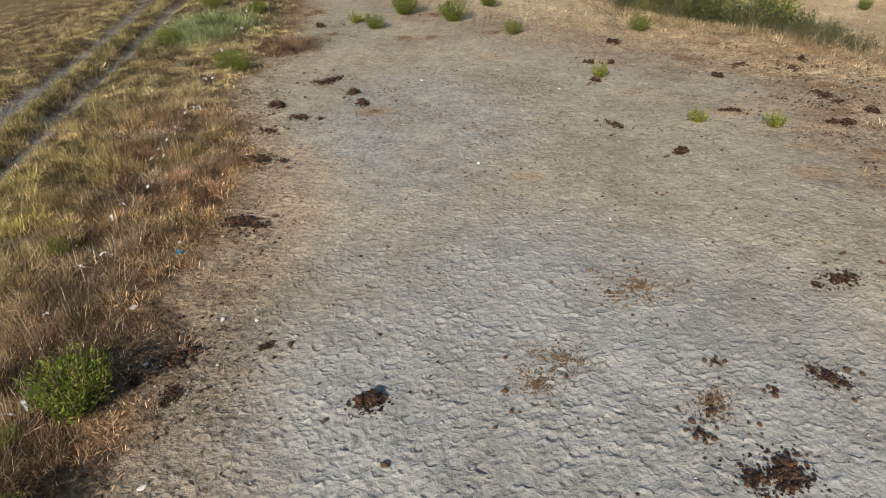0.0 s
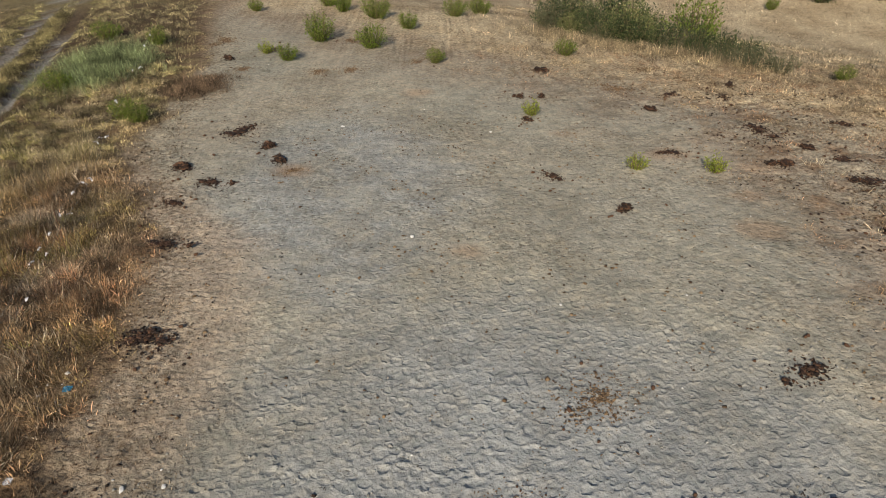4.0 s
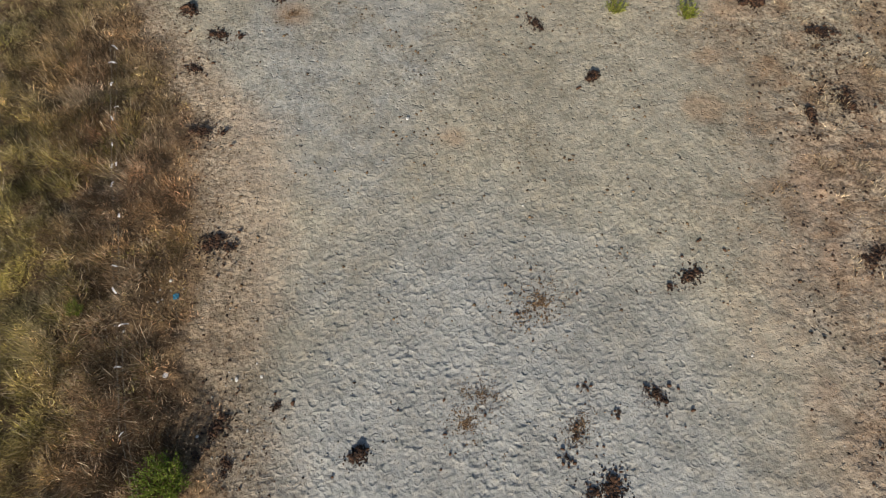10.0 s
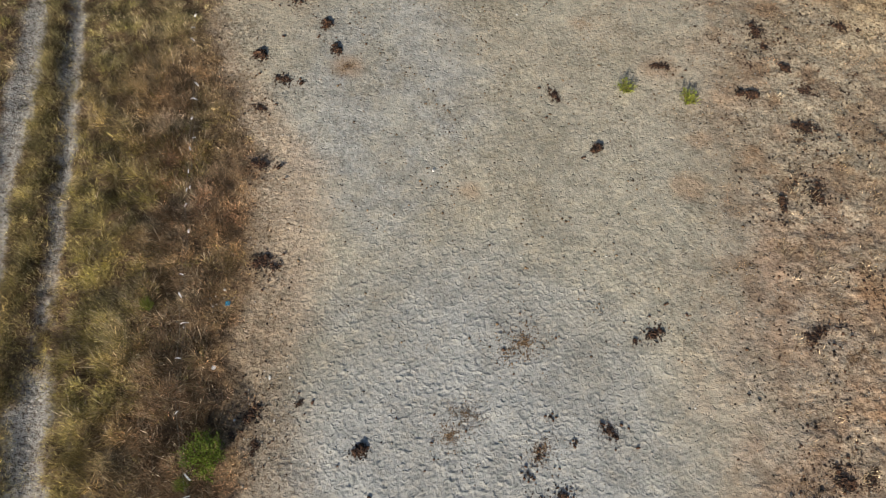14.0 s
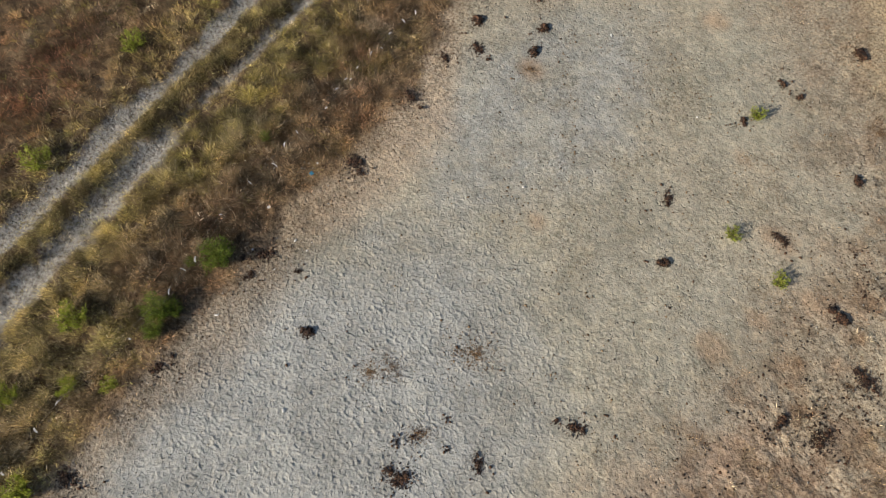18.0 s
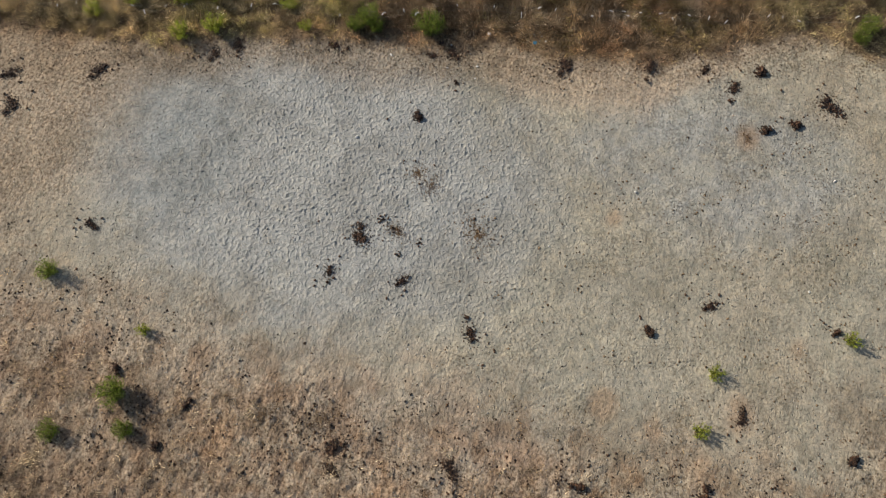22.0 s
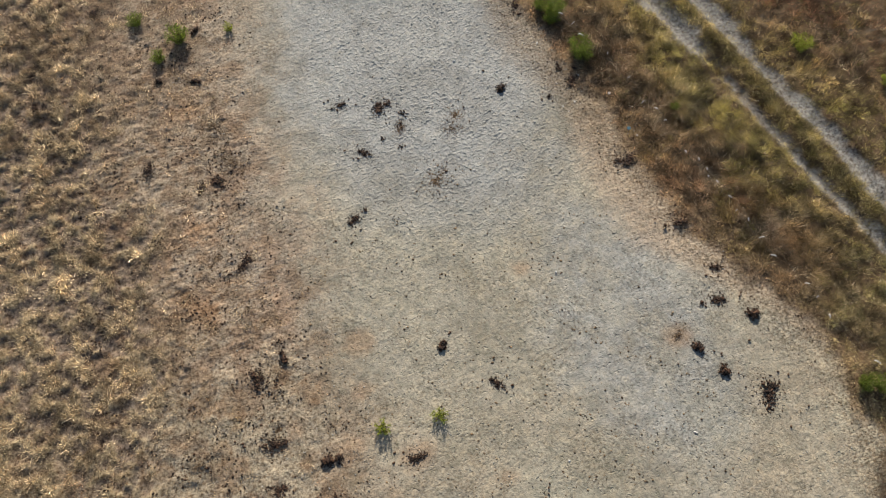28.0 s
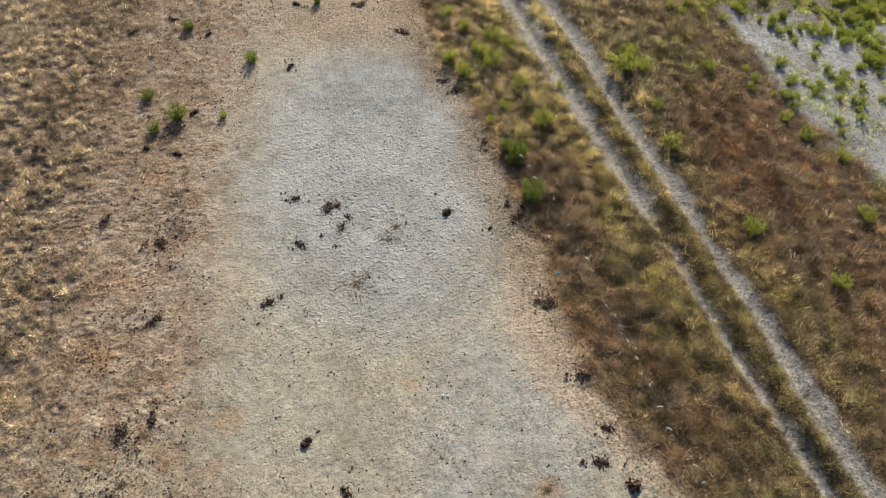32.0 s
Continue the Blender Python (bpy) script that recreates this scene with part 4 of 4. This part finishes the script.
r = random.Random(9)
FRESH_PILES = [(-1.31, 1.6, 1.1), (6.6, 7.36, 0.9), (2.8, 8.29, 0.9), (7.08, -1.66, 0.8), (-4.96, 10.16, 1.1), (-3.19, 10.39, 1.0), (6.24, 10.05, 1.2), (7.04, 10.88, 0.9), (6.67, -3.53, 0.8), (8.11, -2.04, 0.8), (4.57, 13.16, 0.9),
               (1.73, 12.62, 0.6), (1.78, 14.21, 0.6), (2.3, 14.2, 0.6), (2.61, 16.4, 1.1), (-3.55, 11.23, 1.0), (3.41, -9.1, 0.8), (6.54, -7.61, 0.7), (11.64, -2.23, 0.8), (-5.94, 17.85, 0.9), (7.1, 15.04, 0.8)]
droppings(HEAPS, FRESH_PILES, "dung_pile", "dark brown heap of horse droppings on bare soil", r, 4)
STREWN_PILES = [(2.2, 1.05, 1.15), (3.93, 4.26, 1.0), (-3.84, 5.0, 1.2), (-4.37, 7.24, 0.9), (-4.3, 9.52, 0.9), (-4.63, 8.68, 0.6), (3.05, 2.32, 0.75), (1.98, 2.5, 0.16), (1.78, 1.78, 0.26), (1.62, 1.45, 0.22), (2.45, 2.1, 0.18), (-2.6, 2.3, 0.35), (7.36, 7.56, 0.9), (6.98, 4.47, 0.9), (-3.4, 2.06, 1.15), (-3.25, 1.5, 0.6), (3.19, 0.56, 0.7),
                (-4.25, 12.04, 1.2), (7.45, 10.3, 0.9), (6.45, 11.95, 1.1), (5.4, 14.25, 0.9), (6.54, 14.1, 0.8), (7.3, 9.28, 1.0), (8.44, 12.26, 0.9), (4.25, 10.7, 0.7), (1.85, 9.62, 0.7), (8.85, 0.88, 1.0), (7.16, 1.86, 1.1), (7.63, 2.0, 0.9), (-0.62, -7.04, 1.1), (0.06, -9.35, 1.0), (0.9, -8.86, 1.1), (3.56, -5.49, 0.7), (-1.87, -4.23, 0.8), (-2.3, -3.7, 1.0), (-2.9, -1.2, 0.9), (9.37, -8.03, 0.8), (8.02, -8.57, 0.8), (9.51, -5.2, 0.9)]
droppings(STREWN, STREWN_PILES, "scattered_dung", "trodden dark horse droppings strewn over the soil", r, 5)
DRY_PILES = [(-2.84, 10.04, 0.5), (1.5, 3.89, 1.1), (0.17, 1.94, 0.9), (1.85, 1.95, 0.7), (0.45, 2.42, 0.6), (6.65, 1.42, 0.9), (6.91, 0.02, 0.9), (7.6, 4.14, 0.8), (7.15, 8.91, 0.7), (9.11, 9.12, 0.7), (4.25, 14.63, 0.9), (5.53, 16.49, 0.8),
             (-5.83, 16.05, 0.9), (-3.22, 16.61, 0.7), (-2.49, 16.69, 0.9), (-0.7, 17.32, 0.9), (-5.32, 16.85, 0.6), (-4.87, 19.09, 0.7), (-7.07, 19.57, 0.7), (-2.81, 20.07, 0.8), (-6.68, 20.21, 0.9), (1.12, 21.0, 1.0), (7.67, -6.63, 0.7), (9.6, -6.06, 0.8), (9.43, -9.82, 0.8)]
droppings(CRUMBS, DRY_PILES, "dry_dung_patch", "flat patch of dry brown trampled dung", r, 3)


def crumb_field(name, label, n, box, density, sizes, mat, seed):
    rng = np.random.default_rng(seed)
    x, y = pick(rng, n, box, density)
    n = len(x)
    s = sizes[0] + (sizes[1] - sizes[0]) * rng.random(n) ** 2.5
    knob = np.array([(1, 0, 0), (0, 1, 0), (-1, 0, 0), (0, -1, 0), (0, 0, 0.6), (0, 0, -0.5)], float)
    pts = knob[None] * s[:, None, None] * rng.uniform(0.6, 1.3, (n, 6, 1)) + rng.normal(0, 0.18, (n, 6, 3)) * s[:, None, None]
    a = rng.uniform(0, 6.28, n)
    ca, sa = np.cos(a)[:, None], np.sin(a)[:, None]
    v = np.stack([pts[..., 0] * ca - pts[..., 1] * sa + x[:, None], pts[..., 0] * sa + pts[..., 1] * ca + y[:, None], pts[..., 2] + (surface(x, y) + 0.15 * s)[:, None]], -1).reshape(-1, 3)
    k = np.arange(n)[:, None] * 6
    f = np.concatenate([k + t for t in ([0, 1, 4], [1, 2, 4], [2, 3, 4], [3, 0, 4], [1, 0, 5], [2, 1, 5], [3, 2, 5], [0, 3, 5])])
    ob = new(name, mesh_from(name, v, f, mat))
    return tagged(ob, label, {STONE: "stones", CLOD: "clods"}.get(mat, "dung"), "", "stuff")


bare = lambda x, y: 1 - masks(x, y)["west"]
crumb_field("pebbles", "small pale pebbles strewn on the clay", 1300, (-6, 9, -9, 20), bare, (0.005, 0.018), STONE, 1)
crumb_field("dung_crumbs", "dark crumbs of old dung strewn over the soil", 26000, (-6, 12, -10, 20), lambda x, y: np.maximum(bare(x, y) * step(0.46, 0.66, field(x, y, 1.2, 81)) * step(0.45, 0.6, field(x, y, 0.35, 93, 2)) * (0.25 + 0.75 * masks(x, y)["east"]), 0.7 * bare(x, y) * step(1.5, 0.1, x - masks(x, y)["edge"])), (0.006, 0.028), DUNG, 2)
crumb_field("scattered_droppings", "dark round droppings strewn through the dry grass", 22000, (3.8, 11.5, -10, 15), lambda x, y: masks(x, y)["east"] * (0.06 + 0.94 * step(0.55, 0.68, field(x, y, 0.65, 92, 2))), (0.012, 0.04), DUNG, 5)
crumb_field("trodden_crumbs", "brown crumbs of trodden dung on the bare clay", 5200, (-3.5, 6.5, 3.5, 14), lambda x, y: bare(x, y) * (0.08 + 0.92 * step(0.52, 0.68, field(x, y, 0.5, 96, 2))), (0.01, 0.034), DUNG_DRY, 7)
crumb_field("rubble", "handful of pale rubble at the grass edge", 260, (-5.6, -3.9, 2.4, 4.5), lambda x, y: np.exp(-(np.minimum(np.hypot(x + 4.5, y - 4.1), np.hypot(x + 5.27, y - 3.5)) / 0.22) ** 2), (0.012, 0.04), STONE, 6)
crumb_field("clods", "crumbled clods of pale clay on the trodden soil", 26000, (-5.5, 8.5, -6.5, 15), lambda x, y: bare(x, y) * (0.25 + 0.75 * step(0.45, 0.66, field(x, y, 1.4, 88))) * step(0.35, 0.6, field(x, y, 0.3, 89, 2)), (0.006, 0.026), CLOD, 4)
crumb_field("track_stones", "small grey stones in the ruts of the track", 2600, (-16, -5, -12, 24), lambda x, y: masks(x, y)["rut"], (0.008, 0.03), STONE, 3)


# ---- stones, scraps ----
def stone(x, y, s, seed):
    r = random.Random(seed)
    bm = bmesh.new()
    lump(bm, Vector((0, 0, 0.3 * s)), s, r, 0.6)
    ob = part("stone", bm, STONE)
    ob.location = (x, y, float(surface(np.array(x), np.array(y))))
    tagged(ob, "pale rounded stone lying on the soil", "stone", "loose stones")


for i, (x, y, s) in enumerate([(-3.22, 2.72, 0.05), (-2.85, 2.76, 0.04), (-2.98, 1.96, 0.03), (-0.65, 7.43, 0.06), (-3.7, 1.9, 0.04), (-0.4, 0.2, 0.06), (1.3, 5.6, 0.03), (-2.2, 12.3, 0.05), (0.9, 11.9, 0.05), (4.6, 2.9, 0.03), (-3.0, 0.4, 0.05)]):
    stone(x, y, 0.72 * s, 60 + i)


def scrap(name, x, y, w, mat, label, seed):
    """A crumpled sheet lying in the grass."""
    r = random.Random(seed)
    bm = bmesh.new()
    bmesh.ops.create_grid(bm, x_segments=6, y_segments=5, size=w / 2)
    for v in bm.verts:
        v.co += Vector((r.gauss(0, w * 0.05), r.gauss(0, w * 0.05), w * 0.05 + r.gauss(0, w * 0.07)))
    bmesh.ops.solidify(bm, geom=bm.faces[:], thickness=0.003)
    ob = part(name, bm, mat)
    ob.location = (x, y, float(surface(np.array(x), np.array(y))) + 0.012)
    tagged(ob, label, "litter", "")


scrap("plastic_scrap", -4.31, 4.08, 0.09, BLUE, "crumpled blue plastic scrap at the grass edge", 1)
scrap("rag", -4.28, 2.81, 0.075, RIBBON, "crumpled white rag at the grass edge", 2)


# ---- wire fence ----
def fence_at(y, z):
    x = float(np.interp(y, FENCE_Y, FENCE_X))
    return Vector((x, y, float(surface(np.array(x), np.array(y))) + z))


def rod(bm, a, b, w, sides=5):
    axis = (b - a).normalized()
    u = axis.orthogonal().normalized()
    v = axis.cross(u)
    lo, hi = ([bm.verts.new(p + (u * math.cos(t) + v * math.sin(t)) * w) for t in [2 * math.pi * i / sides for i in range(sides)]] for p in (a, b))
    for i in range(sides):
        bm.faces.new((lo[i], lo[(i + 1) % sides], hi[(i + 1) % sides], hi[i]))
    bm.faces.new(hi)


fence = new("wire_fence")
STAKES = [-14.0, -9.6, -4.6, 1.5, 7.0, 13.4, 20.0, 24.0]
for y in STAKES:
    bm = bmesh.new()
    rod(bm, fence_at(y, -0.1), fence_at(y, 0.72), 0.007)
    part("stake", bm, STAKE, fence, "thin rusty steel stake")
CORDS = {}
for z in (0.42, 0.62):
    for a, b in zip(STAKES, STAKES[1:]):
        bm = bmesh.new()
        pts = []
        for i in range(13):
            t = i / 12
            pts.append(fence_at(a + (b - a) * t, z - 0.09 * 4 * t * (1 - t)))
        for p, q in zip(pts, pts[1:]):
            rod(bm, p, q, 0.0013, 4)
        CORDS[z, a] = part("cord", bm, CORD, fence, "sagging thin pale fence cord")


def ribbon(y, z, seed, cord):
    r = random.Random(seed)
    bm = bmesh.new()
    a = r.uniform(0, 6.28)
    d = Vector((math.cos(a), math.sin(a), 0))
    p = fence_at(y, z)
    long, w = r.uniform(0.06, 0.15), r.uniform(0.02, 0.04)
    for s in (-1, 1):
        last = None
        for i in range(5):
            t = i / 4
            c = p + d * s * long * 0.55 * t + Vector((0, 0, -long * 0.3 * t * t + r.gauss(0, 0.004)))
            e = d.cross(Vector((0, 0, 1))) * w * 0.5 * (1 - 0.3 * t) + Vector((0, 0, r.gauss(0, 0.006)))
            pair = (bm.verts.new(c - e), bm.verts.new(c + e))
            if last:
                bm.faces.new((last[0], last[1], pair[1], pair[0]))
            last = pair
    bmesh.ops.solidify(bm, geom=bm.faces[:], thickness=0.0015)
    part("ribbon", bm, RIBBON, cord, "white plastic ribbon tied to the cord")


RIBBONS = [-8.67, -8.07, -6.6, -6.35, -5.7, -5.2, -4.4, -3.5, -2.9, -1.2, 0.0, 0.5, 0.83, 1.84, 2.8, 3.54, 4.0, 4.42, 5.42, 5.86, 6.2, 6.35, 6.64, 7.16, 7.52, 7.9, 8.45, 8.97, 9.97, 10.35, 10.87, 12.27, 14.69, 15.71, 17.0, 18.4]
for i, y in enumerate(RIBBONS):
    k = next(j for j in range(len(STAKES) - 1) if STAKES[j] <= y <= STAKES[j + 1])
    t = (y - STAKES[k]) / (STAKES[k + 1] - STAKES[k])
    level = 0.62 if i % 3 else 0.42
    ribbon(y, level - 0.36 * t * (1 - t), 200 + i, CORDS[level, STAKES[k]])
tagged(fence, "thin corded fence with fluttering white ribbon ties", "fence")
